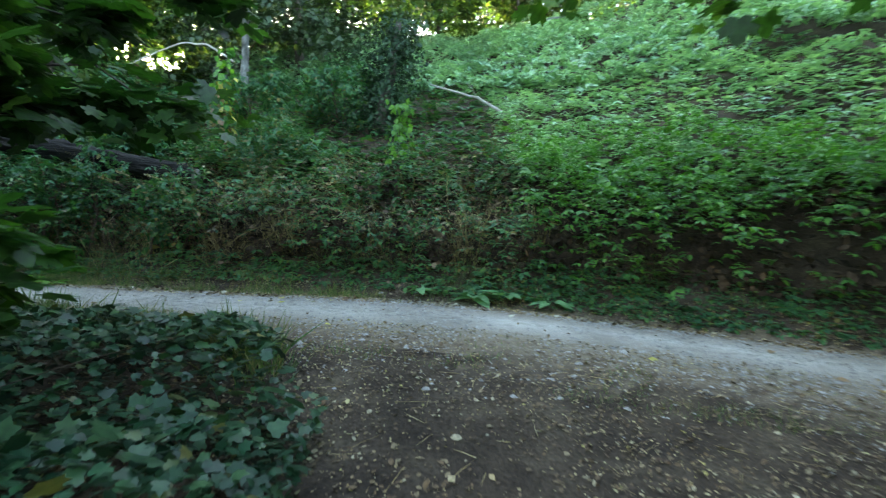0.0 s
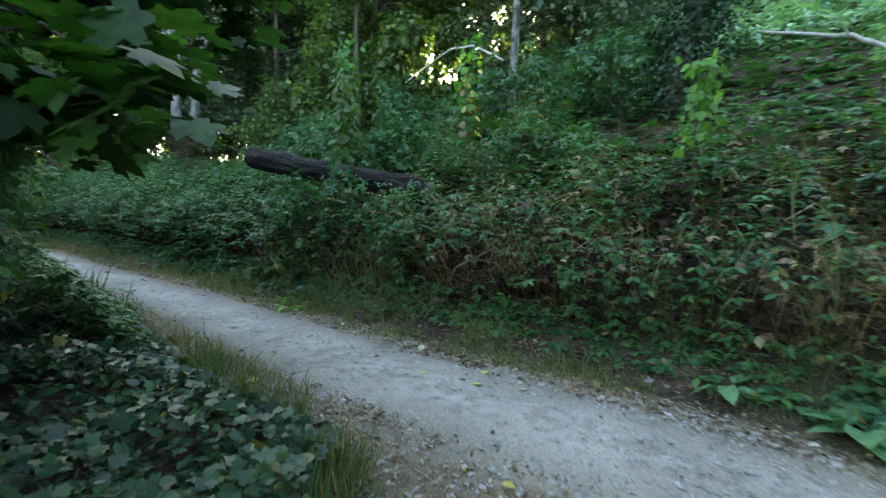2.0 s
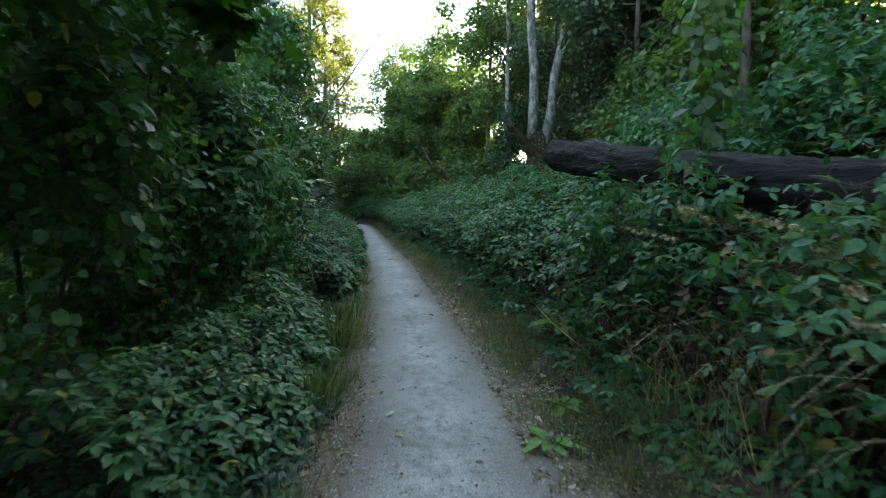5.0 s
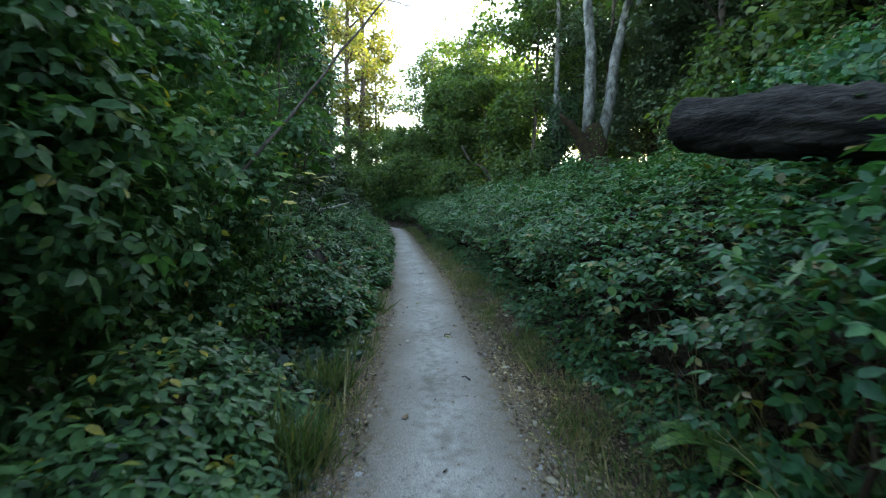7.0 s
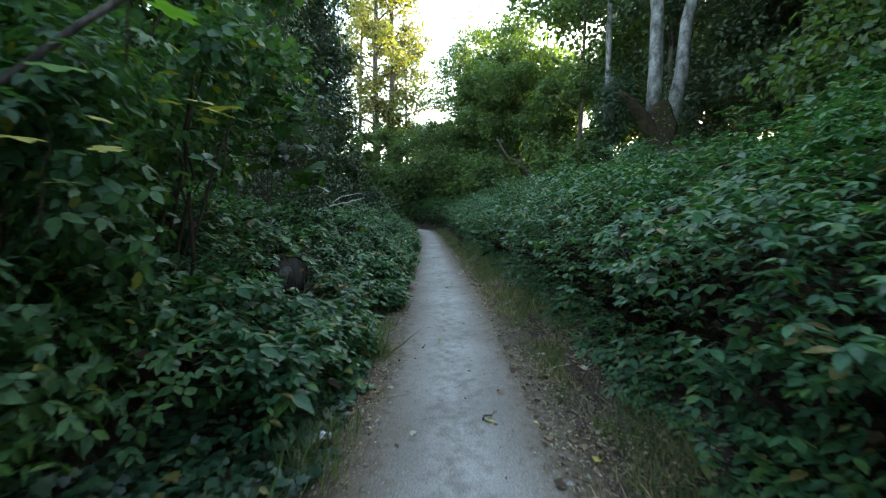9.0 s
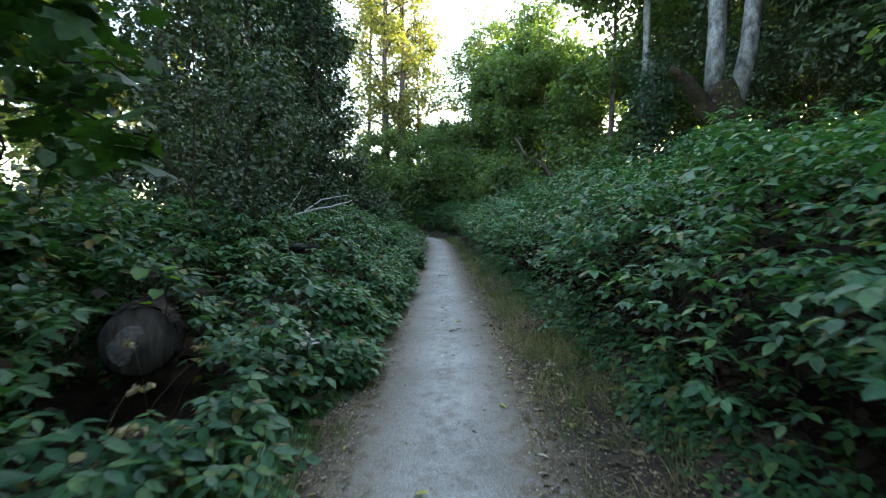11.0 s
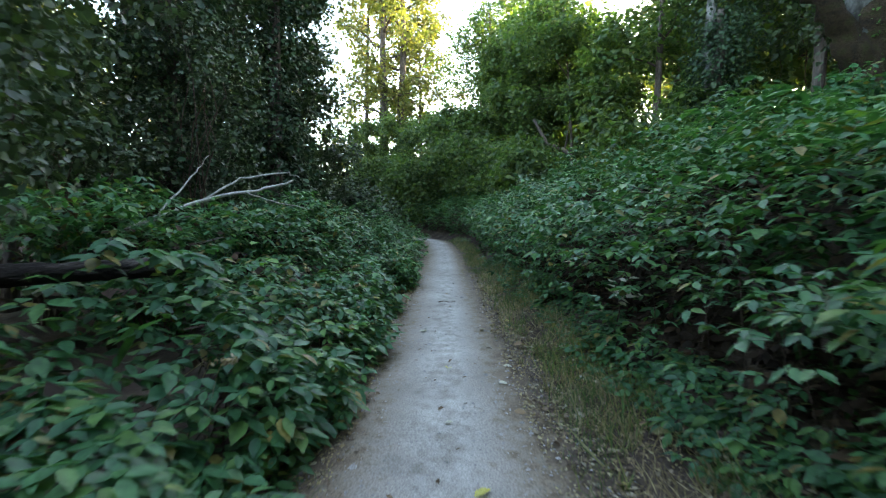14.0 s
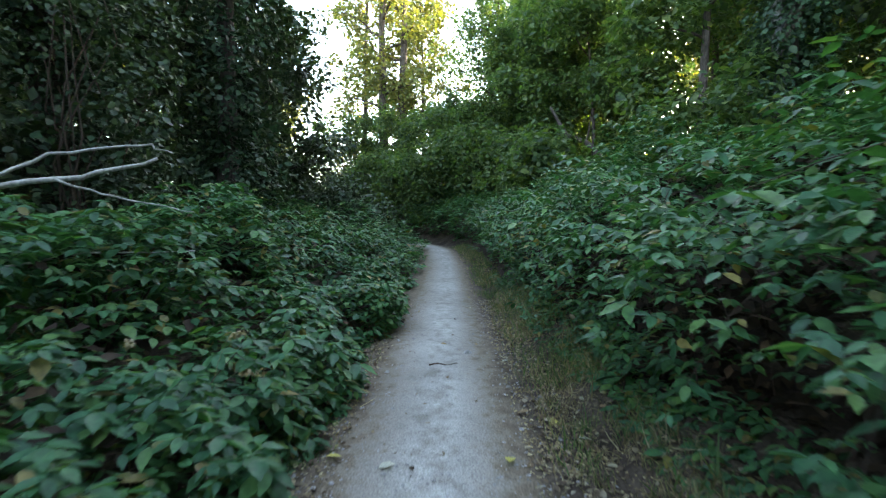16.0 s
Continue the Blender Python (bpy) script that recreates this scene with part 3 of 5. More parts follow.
def tree(name, x, y, height, r, label, crown=(0.35, 1.0), spread=2.5, limbs=7, leaves=5000, size=0.12, mat=None, bark=None, template=None, lean=(0, 0), blob=0.9, group="", sink=0.1, category="tree", base=None):
    """A tapered, slightly crooked trunk with limbs, and a crown of many separate leaf clusters."""
    z = float(land(x, y)) if base is None else base
    ob = root(name, (x, y, z), label, category, group)
    t = np.linspace(0, 1, 10)
    line = np.stack([x + lean[0] * t + np.cumsum(RNG.normal(0, 0.012 * height / 4, 10)) * (t > 0), y + lean[1] * t + np.cumsum(RNG.normal(0, 0.012 * height / 4, 10)) * (t > 0), z - sink + (height * 0.96 + sink) * t], -1)
    g = Geo()
    g.tube(line, r * (1.0 - 0.82 * t) * (1 + 0.45 * np.exp(-t * 14)), 9)
    part("trunk", g, bark or M_BARK, ob, smooth=True)
    centres, radii = [], []
    turn = RNG.uniform(0, 6.28)
    for i in range(limbs):
        f = crown[0] + (crown[1] - crown[0]) * (i + 0.3) / limbs * 0.9
        a = np.array([np.interp(f * 0.92, t, line[:, c]) for c in range(3)])
        turn += 2.4
        shape = math.sin(math.pi * min(0.98, 0.22 + 0.75 * (i + 0.5) / limbs)) ** 0.7
        ln = spread * shape * RNG.uniform(0.75, 1.15)
        b = a + np.array([math.cos(turn) * ln, math.sin(turn) * ln, ln * RNG.uniform(0.1, 0.7)])
        p = limb_line(a, b, 0.08 * ln)
        g = Geo()
        g.tube(p, np.linspace(r * 0.32, r * 0.06, len(p)), 5)
        part("limb", g, bark or M_BARK, ob, smooth=True)
        for q in (p[2], p[3], p[4], p[5]):
            centres.append(q + jitter(1, 0.25 * blob)[0])
            radii.append(blob * RNG.uniform(0.55, 1.1))
        centres.append(p[5] + jitter(1, 0.6 * blob)[0])
        radii.append(blob * RNG.uniform(0.4, 0.8))
    centres.append(line[-1])
    radii.append(blob)
    if leaves:
        p, w = cluster_points(centres, np.array(radii)[:, None] * [1, 1, 0.7], leaves)
        g = Geo()
        leafy(g, p, w, template or KITE, size, flat=0.75, loose=0.55)
        part("crown", g, mat or M_TREE, ob, kind="stuff")
    return ob


def shrub(name, x, y, radii, height, label, leaves, size, mat, template=LEAF, stems=9, low=0.0, category="shrub", group="", shell=26, lumps=0.42):
    """Many stems from one foot, and clusters of leaves over an uneven dome."""
    z = float(land(x, y))
    ob = root(name, (x, y, z), label, category, group)
    centres = []
    while len(centres) < shell:
        w = unit(RNG.normal(0, 1, 3))
        c = np.array([x, y, z + low + (height - low) / 2]) + w * [radii[0], radii[1], (height - low) / 2] * RNG.uniform(0.65, 1.0)
        centres.append(c)
    for i in range(stems):
        g = Geo()
        e = centres[i % len(centres)]
        a = np.array([x, y, z - 0.03]) + [*RNG.normal(0, 0.12, 2), 0]
        g.tube(limb_line(a, e, 0.15), np.linspace(0.022, 0.006, 6), 5)
        part("stem", g, M_CANE, ob)
    p, w = cluster_points(centres, np.full(len(centres), lumps) * RNG.uniform(0.7, 1.3, len(centres)), leaves, 0.2)
    p[:, 2] = np.maximum(p[:, 2], land(p[:, 0], p[:, 1]) + 0.03)
    g = Geo()
    leafy(g, p, w, template, size, flat=0.6, loose=0.45)
    part("foliage", g, mat, ob, kind="stuff")
    if name.startswith("hazel"):
        side = np.flatnonzero((w[:, 1] > 0.3) & (p[:, 1] > y + 0.5 * radii[1]))
        k = RNG.choice(side, min(40, len(side)), replace=False)
        single_leaves(ob, p[k] + w[k] * 0.05, w[k], template, size * 1.1, mat)
    return ob


DRYLEAF = joined([(KITE, 0.0, 0.7, (0, 0.2, 0), 0.3), (KITE, 1.3, 0.5, (0, 0.15, 0), 0.4)])

# right-hand bank: a steep face of brambles, then brambles and vines up the slope
FACE = [(0.5, 0.15), (0.45, 0.6), (0.12, 1.0), (0.3, 1.45), (0.9, 1.82), (1.8, 2.1), (3.4, 2.75)]
SKIRT = [(-0.02, 0.03), (0.25, 0.24), (0.42, 0.5)]
SLOPE = [(1.4, 1.8), (2.6, 2.2), (4.5, 3.0), (6.5, 4.1), (9.5, 5.7)]
GENTLE = [(1.4, 1.75), (2.6, 2.15), (4.5, 2.65), (6.5, 3.2), (9.5, 4.1)]
# inner layer of dead leaves, its dark colour standing in for hollow shade
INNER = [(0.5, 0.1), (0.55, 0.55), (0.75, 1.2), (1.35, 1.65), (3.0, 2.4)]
DARK_INSIDE = (INNER, 430, None, DRYLEAF, 0.16, 0.2, 0.1, M_DEADLEAF_SHADE)
BANK_WORDS = "dense dark-green bramble bush on the bank beside the path"
bramble_row(-42.0, -27.6, 2.4, 1, verge, [
    (FACE, 620, [0.7, 0.8, 1.3, 1.5, 1.2, 0.9], TRIKITE, 0.15, 0.48, 0.14, M_BRAMBLE),
    (GENTLE, 380, [1.2, 1.2, 1.0, 0.8], TRIKITE, 0.24, 0.45, 0.2, M_BRAMBLE)], BANK_WORDS, canes=8, group="brambles on the bank")
for xa, xb, upper in ((-27.6, -15.6, GENTLE), (-15.6, -6.0, SLOPE)):
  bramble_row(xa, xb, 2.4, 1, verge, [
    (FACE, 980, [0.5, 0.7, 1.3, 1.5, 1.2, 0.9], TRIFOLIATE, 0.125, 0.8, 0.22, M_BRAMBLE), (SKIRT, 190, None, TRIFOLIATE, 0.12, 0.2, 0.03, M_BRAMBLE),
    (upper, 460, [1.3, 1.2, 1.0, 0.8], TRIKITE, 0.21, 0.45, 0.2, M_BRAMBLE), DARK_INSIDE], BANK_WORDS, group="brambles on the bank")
for xa, xb, leaves, dry in ((-6.0, -3.6, 680, 0.8), (-3.6, 1.2, 660, 1.5)):
  bramble_row(xa, xb, 2.4, 1, verge, [
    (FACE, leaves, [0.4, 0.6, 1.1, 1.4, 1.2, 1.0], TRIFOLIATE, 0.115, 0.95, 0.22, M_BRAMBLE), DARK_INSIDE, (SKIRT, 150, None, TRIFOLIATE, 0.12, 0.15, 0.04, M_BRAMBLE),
    (FACE, int(90 * dry), [0.8, 1.0, 1.3, 1.3, 1.2, 1.0], DRYLEAF, 0.11, 0.55, 0.08, M_LITTER),
    (FACE, int(700 * dry), [0.5, 0.8, 1.3, 1.3, 1.2, 1.0], THIN, 0.4, 0.95, 0.05, M_STRAW),
    (SLOPE, int(60 * dry), [1.2, 1.2, 1.0, 0.8], THIN, 0.6, 0.5, 0.02, M_STRAW),
    (SLOPE, 560, [1.2, 1.2, 1.0, 0.8], TRIKITE, 0.24, 0.5, 0.2, M_BRAMBLE)], "tangled bramble bush with dry stalks on the bank", canes=int(8 * dry), height=1.3, reach=(-0.15, 0.25), group="brambles on the bank")
HANGING = [(0.6, 0.5), (0.32, 1.1), (0.35, 1.65), (0.8, 2.1), (1.6, 2.35), (3.4, 3.0)]
bramble_row(1.2, 8.4, 2.4, 1, verge, [
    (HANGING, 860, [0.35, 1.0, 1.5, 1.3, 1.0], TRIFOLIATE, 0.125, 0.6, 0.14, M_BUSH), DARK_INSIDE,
    ([(-0.1, 0.03), (0.25, 0.2), (0.7, 0.6)], 360, None, TRIFOLIATE, 0.11, 0.25, 0.05, M_BRAMBLE),
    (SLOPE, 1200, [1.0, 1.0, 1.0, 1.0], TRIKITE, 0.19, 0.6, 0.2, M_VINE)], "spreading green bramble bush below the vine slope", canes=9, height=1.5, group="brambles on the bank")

# left-hand brambles, lower, running back under the trees
def foot_left(x):
    return np.interp(x, [-34, -20, -14, -10], [0.76, 0.8, 0.9, 0.95])


LEFT = [(-0.05, 0.02), (0.2, 0.28), (0.6, 0.65), (1.1, 1.05), (2.0, 1.45), (4.5, 1.6)]
FLAT_WORDS = "low spreading bramble bush on the flat side of the path"
bramble_row(-42.0, -27.6, 2.4, -1, foot_left, [
    (LEFT, 600, [1.3, 1.2, 1.2, 1.0, 0.8], TRIKITE, 0.15, 0.5, 0.1, M_BRAMBLE)], FLAT_WORDS, canes=6, height=0.8, reach=(-0.2, 0.2), group="brambles on the flat side")
for xa, xb, blade in ((-27.6, -18.0, TRIFOLIATE), (-18.0, -10.8, TRIFOLIATE)):
  bramble_row(xa, xb, 2.4, -1, foot_left, [
    (LEFT, 1150, [2.0, 1.5, 1.2, 0.9, 0.6], blade, 0.145, 0.55, 0.1, M_BRAMBLE), (LEFT, 160, [1, 1, 1, 1, 1], DRYLEAF, 0.14, 0.3, 0.3, M_DEADLEAF_SHADE)], FLAT_WORDS, canes=12, height=0.8, reach=(-0.2, 0.2), group="brambles on the flat side")
def foot_ivy(x):
    return np.interp(x, [-11, -5], [0.95, 1.08])


EDGE = [(-0.02, 0.02), (0.15, 0.25), (0.42, 0.58), (0.8, 0.85)]
bramble_row(-8.8, -4.8, 2.0, -1, foot_ivy, [(EDGE, 560, [1.3, 1.2, 1.0], TRIFOLIATE, 0.115, 0.3, 0.06, M_SHRUB)], "low bramble bush along the foot of the shrubs", canes=7, height=0.5, reach=(-0.2, 0.1), group="brambles on the flat side")
for x, y, rx, ry, h in [(-14.8, 3.0, 1.1, 0.9, 1.9), (-17.0, 2.8, 0.9, 0.7, 1.6), (-21.0, 3.0, 1.1, 0.9, 1.9), (-23.5, 3.0, 1.2, 0.9, 1.8)]:
    shrub("bramble_bush", x, y, (rx, ry), h, "mounded dark-green bramble bush under the trees", 1300, 0.14, M_BRAMBLE, TRIFOLIATE, group="brambles on the flat side", category="bush", lumps=0.4)
for x, y, rx, h in [(-17.6, 3.5, 0.95, 5.4), (-21.6, 1.6, 1.3, 4.6), (-24.2, 2.3, 1.3, 5.4)]:
    shrub("hawthorn_shrub", x, y, (rx, 1.0), h, "twiggy fine-leaved dull green shrub behind the brambles", 6800 if x < -20 else 4600, 0.065, M_DARK, SIMPLE, group="fine-leaved shrubs", low=0.9, shell=40, lumps=0.6, stems=12)
shrub("bramble_bush", -12.4, 4.3, (0.5, 0.35), 1.1, "small bramble bush beside the cut log", 260, 0.13, M_BRAMBLE, TRIFOLIATE, group="brambles on the flat side", category="bush", lumps=0.3, shell=14)
shrub("bramble_bush", -22.7, 13.3, (0.9, 0.6), 0.5, "bramble bush at the foot of the mossy stump", 900, 0.16, M_BRAMBLE, TRIFOLIATE, group="brambles on the bank", category="bush", lumps=0.35, shell=16)
for x, y, h in [(-5.5, 7.75, 1.95), (-6.5, 7.65, 1.7)]:
    shrub("bramble_bush", x, y, (0.5, 0.3), h, "bramble bush grown over the fallen log", 330, 0.12, M_BRAMBLE, TRIFOLIATE, group="brambles on the bank", category="bush", lumps=0.3, shell=16)
shrub("bramble_bush", -4.3, 7.7, (0.6, 0.4), 1.35, "bramble bush grown over the fallen log", 450, 0.125, M_BRAMBLE, TRIFOLIATE, group="brambles on the bank", category="bush", lumps=0.35)

for x, y, rx, h in [(-6.2, 10.2, 1.0, 1.5), (-3.2, 9.4, 0.9, 1.2), (-4.6, 11.6, 1.2, 1.7), (-8.8, 10.4, 1.1, 1.4), (-2.6, 12.2, 1.2, 1.6), (-10.8, 11.6, 1.2, 1.6), (-7.4, 12.3, 1.3, 1.8)]:
    shrub("bramble_bush", x, y, (rx, 0.8 * rx), h, "mounded bramble bush overgrowing the slope", 1700, 0.14, M_BRAMBLE, TRIFOLIATE, group="brambles on the bank", category="bush", lumps=0.42, shell=22)

# vines over the upper slope
for k in range(8):
    x0, x1 = -10 + k * 4.25, -10 + (k + 1) * 4.25
    n = 8000
    x, q = RNG.uniform(x0, x1, n), RNG.uniform(8.5, 23, n)
    y = path_y(x) + verge(x) + q
    p = np.stack([x, y, land(x, y)], -1)
    lift = 0.5 + 1.1 * wobble(p, 0.35, 3.0) + 0.55 * wobble(p, 1.1, 5.0)
    p[:, 2] += np.maximum(lift, 0.05) - RNG.exponential(0.1, n)
    g = Geo()
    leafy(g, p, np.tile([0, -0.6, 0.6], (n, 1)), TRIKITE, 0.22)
    vine = root("vine_mat", ((x0 + x1) / 2, float(y.mean()), float(land((x0 + x1) / 2, y.mean()))), "green climbing vines blanketing the slope, sky sheen in their leaf colour", "vines", "vines on the slope")
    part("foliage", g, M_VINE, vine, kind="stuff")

# ivy over the ground on the inside of the bend
n = 44000
p = np.stack([RNG.uniform(-12.5, -0.5, n), RNG.uniform(0.2, 5.8, n), np.zeros(n)], -1)
edge = path_y(p[:, 0]) - 0.88 + 0.22 * wobble(p, 1.2)
bound = np.interp(p[:, 1], [0, 2.5, 4.3, 5], [-0.45, -0.62, -2.0, -3.2]) + 0.2 * wobble(p, 2.0, 8.0)
back = np.interp(p[:, 0], [-12.5, -7, -5, -0.5], [4.6, 3.9, 1.5, 0.2])
p = p[(p[:, 1] < edge) & (p[:, 0] < bound) & (p[:, 1] > back)]
gap = np.clip((path_y(p[:, 0]) - 0.9 - p[:, 1]) / 0.9, 0, 1)
p[:, 2] = land(p[:, 0], p[:, 1]) + gap * (0.16 + 0.3 * np.maximum(wobble(p, 1.1, 2.0) + 0.4, 0)) - RNG.exponential(0.06, len(p)) + 0.04
p[:, 2] = np.maximum(p[:, 2], land(p[:, 0], p[:, 1]) + 0.015)
cell = np.floor((-p[:, 0] + 0.4 * wobble(p, 1.5, 6.0)) / 1.5).astype(int)
for c in np.unique(cell):
    q = p[cell == c]
    if len(q) < 120:
        continue
    m = q.mean(axis=0)
    ivy = root("ivy_patch", (m[0], m[1], float(land(m[0], m[1]))), "glossy dark-green ivy covering the ground beside the path", "ivy", "ivy beside the path")
    g = Geo()
    leafy(g, q, np.tile([0.3, 0.3, 0.8], (len(q), 1)), IVY, 0.068, flat=0.75, loose=0.42, spread=0.3)
    part("foliage", g, M_IVY, ivy, kind="stuff")
    for _ in range(5):
        a, b = q[RNG.integers(len(q))], q[RNG.integers(len(q))]
        g = Geo()
        cane(g, a - [0, 0, 0.05], b - [0, 0, 0.03], 0.04, 0.004)
        part("stem", g, M_CANE, ivy)
    k = RNG.choice(len(q), 40, replace=False)
    single_leaves(ivy, q[k] + [0, 0, 0.06], np.tile([0.2, 0.2, 0.7], (40, 1)), IVY, 0.078, M_IVY)

# the shrub wall on the left, and the maples over it
for x, y, rx, ry, h, n in [(-4.4, 2.5, 1.1, 0.8, 3.2, 5000), (-5.9, 3.0, 1.2, 0.9, 4.0, 6500), (-7.5, 3.4, 1.2, 0.9, 4.2, 7500), (-9.0, 3.6, 1.2, 0.9, 3.8, 7000), (-10.4, 3.7, 1.1, 0.8, 3.0, 5000), (-5.6, 1.2, 1.5, 1.2, 5.2, 4000), (-8.3, 1.8, 1.6, 1.2, 5.4, 4500), (-11.2, 2.4, 1.3, 1.0, 5.6, 4500)]:
    shrub("hazel_shrub", x, y, (rx, ry), h, "dense dark-green leafy shrub beside the path", int((1.7 if x > -6.5 else 1.1) * n), 0.078 if x > -6.5 else 0.12, M_SHRUB, SIMPLE if x > -6.5 else TRIFOLIATE, group="shrubs beside the path", low=0.1, shell=44, lumps=0.45)


shrub("hazel_tree", -12.2, 3.9, (1.4, 1.0), 5.6, "hazel tree with leafy boughs over the brambles", 10000, 0.085, M_SHRUB, SIMPLE, low=1.7, shell=40, lumps=0.45, category="tree")
shrub("hazel_tree", -14.6, 2.6, (1.5, 1.2), 6.5, "hazel tree with leafy boughs over the brambles", 6000, 0.12, M_SHRUB, SIMPLE, low=1.2, shell=40, lumps=0.5, category="tree")


def maple(x, y, height, r, branches, n, label):
    z = float(land(x, y))
    ob = root("maple_tree", (x, y, z), label, "tree")
    g = Geo()
    top = np.array([x + 0.2, y + 0.1, z + height])
    g.tube(limb_line((x, y, z - 0.1), top, 0.0, 9, 0.012), np.linspace(r, r * 0.3, 9), 9)
    part("trunk", g, M_BARK, ob, smooth=True)
    cs, rs = [], []
    for e, h in branches:
        g = Geo()
        a = np.array([x, y, z + h])
        p = limb_line(a, e, 0.25, 8)
        g.tube(p, np.linspace(r * 0.28, 0.006, 8), 5)
        part("limb", g, M_BARK, ob, smooth=True)
        for q in p[3:]:
            cs.append(q + jitter(1, 0.1)[0])
            rs.append(RNG.uniform(0.22, 0.42))
    p, w = cluster_points(cs, np.array(rs)[:, None] * [1, 1, 0.6], n, 0.1)
    g = Geo()
    leafy(g, p, w, MAPLE, 0.12, flat=0.9, loose=0.3, spread=0.25)
    part("crown", g, M_MAPLE, ob, kind="stuff")
    return ob


maple(-4.0, 1.4, 6.0, 0.09, [((-1.9, 3.3, 1.4), 1.5), ((-2.2, 2.5, 1.2), 1.2), ((-2.3, 3.2, 1.5), 1.6), ((-2.6, 3.5, 2.1), 2.2), ((-2.2, 2.3, 1.7), 1.8), ((-3.2, 3.6, 2.6), 2.8), ((-2.0, 2.9, 2.5), 3.0), ((-4.2, 3.9, 3.2), 3.4), ((-3.0, 3.2, 3.4), 3.8), ((-5.2, 3.6, 3.6), 4.0), ((-2.4, 1.6, 2.4), 2.6), ((-1.5, 1.4, 0.5), 0.6), ((-4.4, 4.3, 2.3), 3.0), ((-5.4, 4.5, 2.5), 3.4), ((-3.5, 4.0, 2.35), 3.0), ((-5.0, 4.65, 2.95), 3.8), ((-3.9, 4.2, 2.8), 3.4), ((-6.2, 4.5, 2.9), 3.8), ((-2.1, 2.2, 1.4), 1.5), ((-1.5, 2.6, 2.0), 2.4), ((-3.3, 4.5, 2.75), 3.2), ((-3.9, 4.9, 3.0), 3.6), ((-3.0, 4.1, 2.7), 3.0), ((-3.6, 4.6, 2.5), 3.0)], 9500, "young maple with broad green leaves hanging over the ivy")
maple(3.4, -1.2, 6.5, 0.12, [((0.75, 2.8, 2.2), 3.3), ((1.1, 2.8, 2.1), 3.2), ((1.5, 2.7, 2.1), 3.2), ((1.9, 2.6, 2.2), 3.2), ((2.3, 2.5, 2.2), 3.2), ((1.0, 1.2, 3.3), 3.8), ((3.6, 1.2, 3.2), 3.8)], 700, "maple with a low branch of broad leaves overhanging the trail")

# maple out of view, added to darken the clearing and the lower bank
tree("maple_tree", 5.4, 0.4, 8.5, 0.14, "unseen spreading maple added to shade the clearing", (0.42, 1.0), 3.2, 11, 7000, 0.17, M_MAPLE, M_BARK, template=MAPLE, blob=1.1)

maple(-13.9, 3.2, 4.2, 0.05, [((-13.2, 5.05, 1.75), 2.0), ((-13.4, 4.85, 2.1), 2.4), ((-13.0, 4.75, 2.45), 2.8)], 260, "young maple with a bough hanging beside the path")

# ---- logs and stumps ----
def log(name, a, b, r, label, sides=44):
    a, b = np.array(a, float), np.array(b, float)
    ob = root(name, tuple((a + b) / 2), label, "log")
    n = 70
    t = np.linspace(0, 1, n)[:, None]
    line = a * (1 - t) + b * t
    g = Geo()
    g.tube(line, r * (1 + 0.05 * np.sin(t[:, 0] * 9)), sides, cap=False)
    v = g.v[0]
    axis = np.repeat(line, sides, axis=0)
    way = unit(b - a)
    along = ((v - a) @ way)[:, None] * way
    ridge = (v - a - along) + along * 0.14
    g.v[0] = axis + (v - axis) * (1 + 0.3 * np.abs(wobble(ridge, 16.0)) + 0.12 * wobble(v, 22.0, 3.0) + 0.1 * wobble(v, 2.2, 4.0) - 0.08)[:, None]
    part("bark", g, M_LOGX, ob, smooth=True)
    w = unit(b - a)
    for e, s in ((a, 1), (b, -1)):
        g = Geo()
        g.tube([e + w * s * 0.015, e + w * s * 0.03], [r * 0.93, r * 0.93], sides)
        end = part("cut_end", g, M_BARK if r > 0.23 else M_CUT, ob, "weathered sawn end")
        if r > 0.23:
            g = Geo()
            off = np.array([0.0, -0.25 * r, -0.18 * r])
            g.tube([e + w * s * 0.02 + off, e - w * s * 0.012 + off], [r * 0.6, r * 0.52], 18)
            g.v[0] = g.v[0] + (wobble(g.v[0], 9.0)[:, None] * 0.03)
            part("heartwood", g, M_CUT, ob, "pale weathered heartwood")
    return ob


log("fallen_log", (-8.25, 7.98, 2.1), (-4.2, 8.12, 1.36), 0.185, "thick dark fallen log resting on the brambles of the bank")

# alder pair on a mossy stump
sx, sy = -23.4, 14.3
sz = float(land(sx, sy))
ob = root("alder_tree", (sx, sy, sz), "two pale alder trunks rising from one mossy stump", "tree")
g = Geo()
hh = np.linspace(-0.2, 1.35, 12)
g.tube(np.stack([np.full(12, sx), sy + 0.15 - 0.12 * hh, sz + hh], -1), 0.36 + 0.24 * np.exp(-(hh + 0.2) * 2.2) - 0.12 * np.clip(hh - 0.9, 0, 1), 22)
v = g.v[0]
c = np.stack([np.full(len(v), sx), np.full(len(v), sy + 0.05), v[:, 2]], -1)
g.v[0] = c + (v - c) * (1 + 0.5 * wobble(v * [1, 1, 0.4], 2.6) + 0.25 * wobble(v * [1, 1, 0.3], 8.0, 2.0))[:, None] + (np.abs(wobble(v, 3.0, 6.0)) * np.clip(v[:, 2] - sz - 1.0, 0, 1))[:, None] * [0, 0, 1.5]
part("stump", g, M_MOSS, ob, "brown moss-covered stump", smooth=True)
k = RNG.integers(0, len(g.v[0]), 420)
tufts = Geo()
leafy(tufts, g.v[0][k] + jitter(420, 0.06), unit(g.v[0][k] - c[k]), KITE, 0.07, flat=0.5)
part("moss_tuft", tufts, M_FERN, ob, "tufts of moss and small ferns", kind="stuff")
g = Geo()
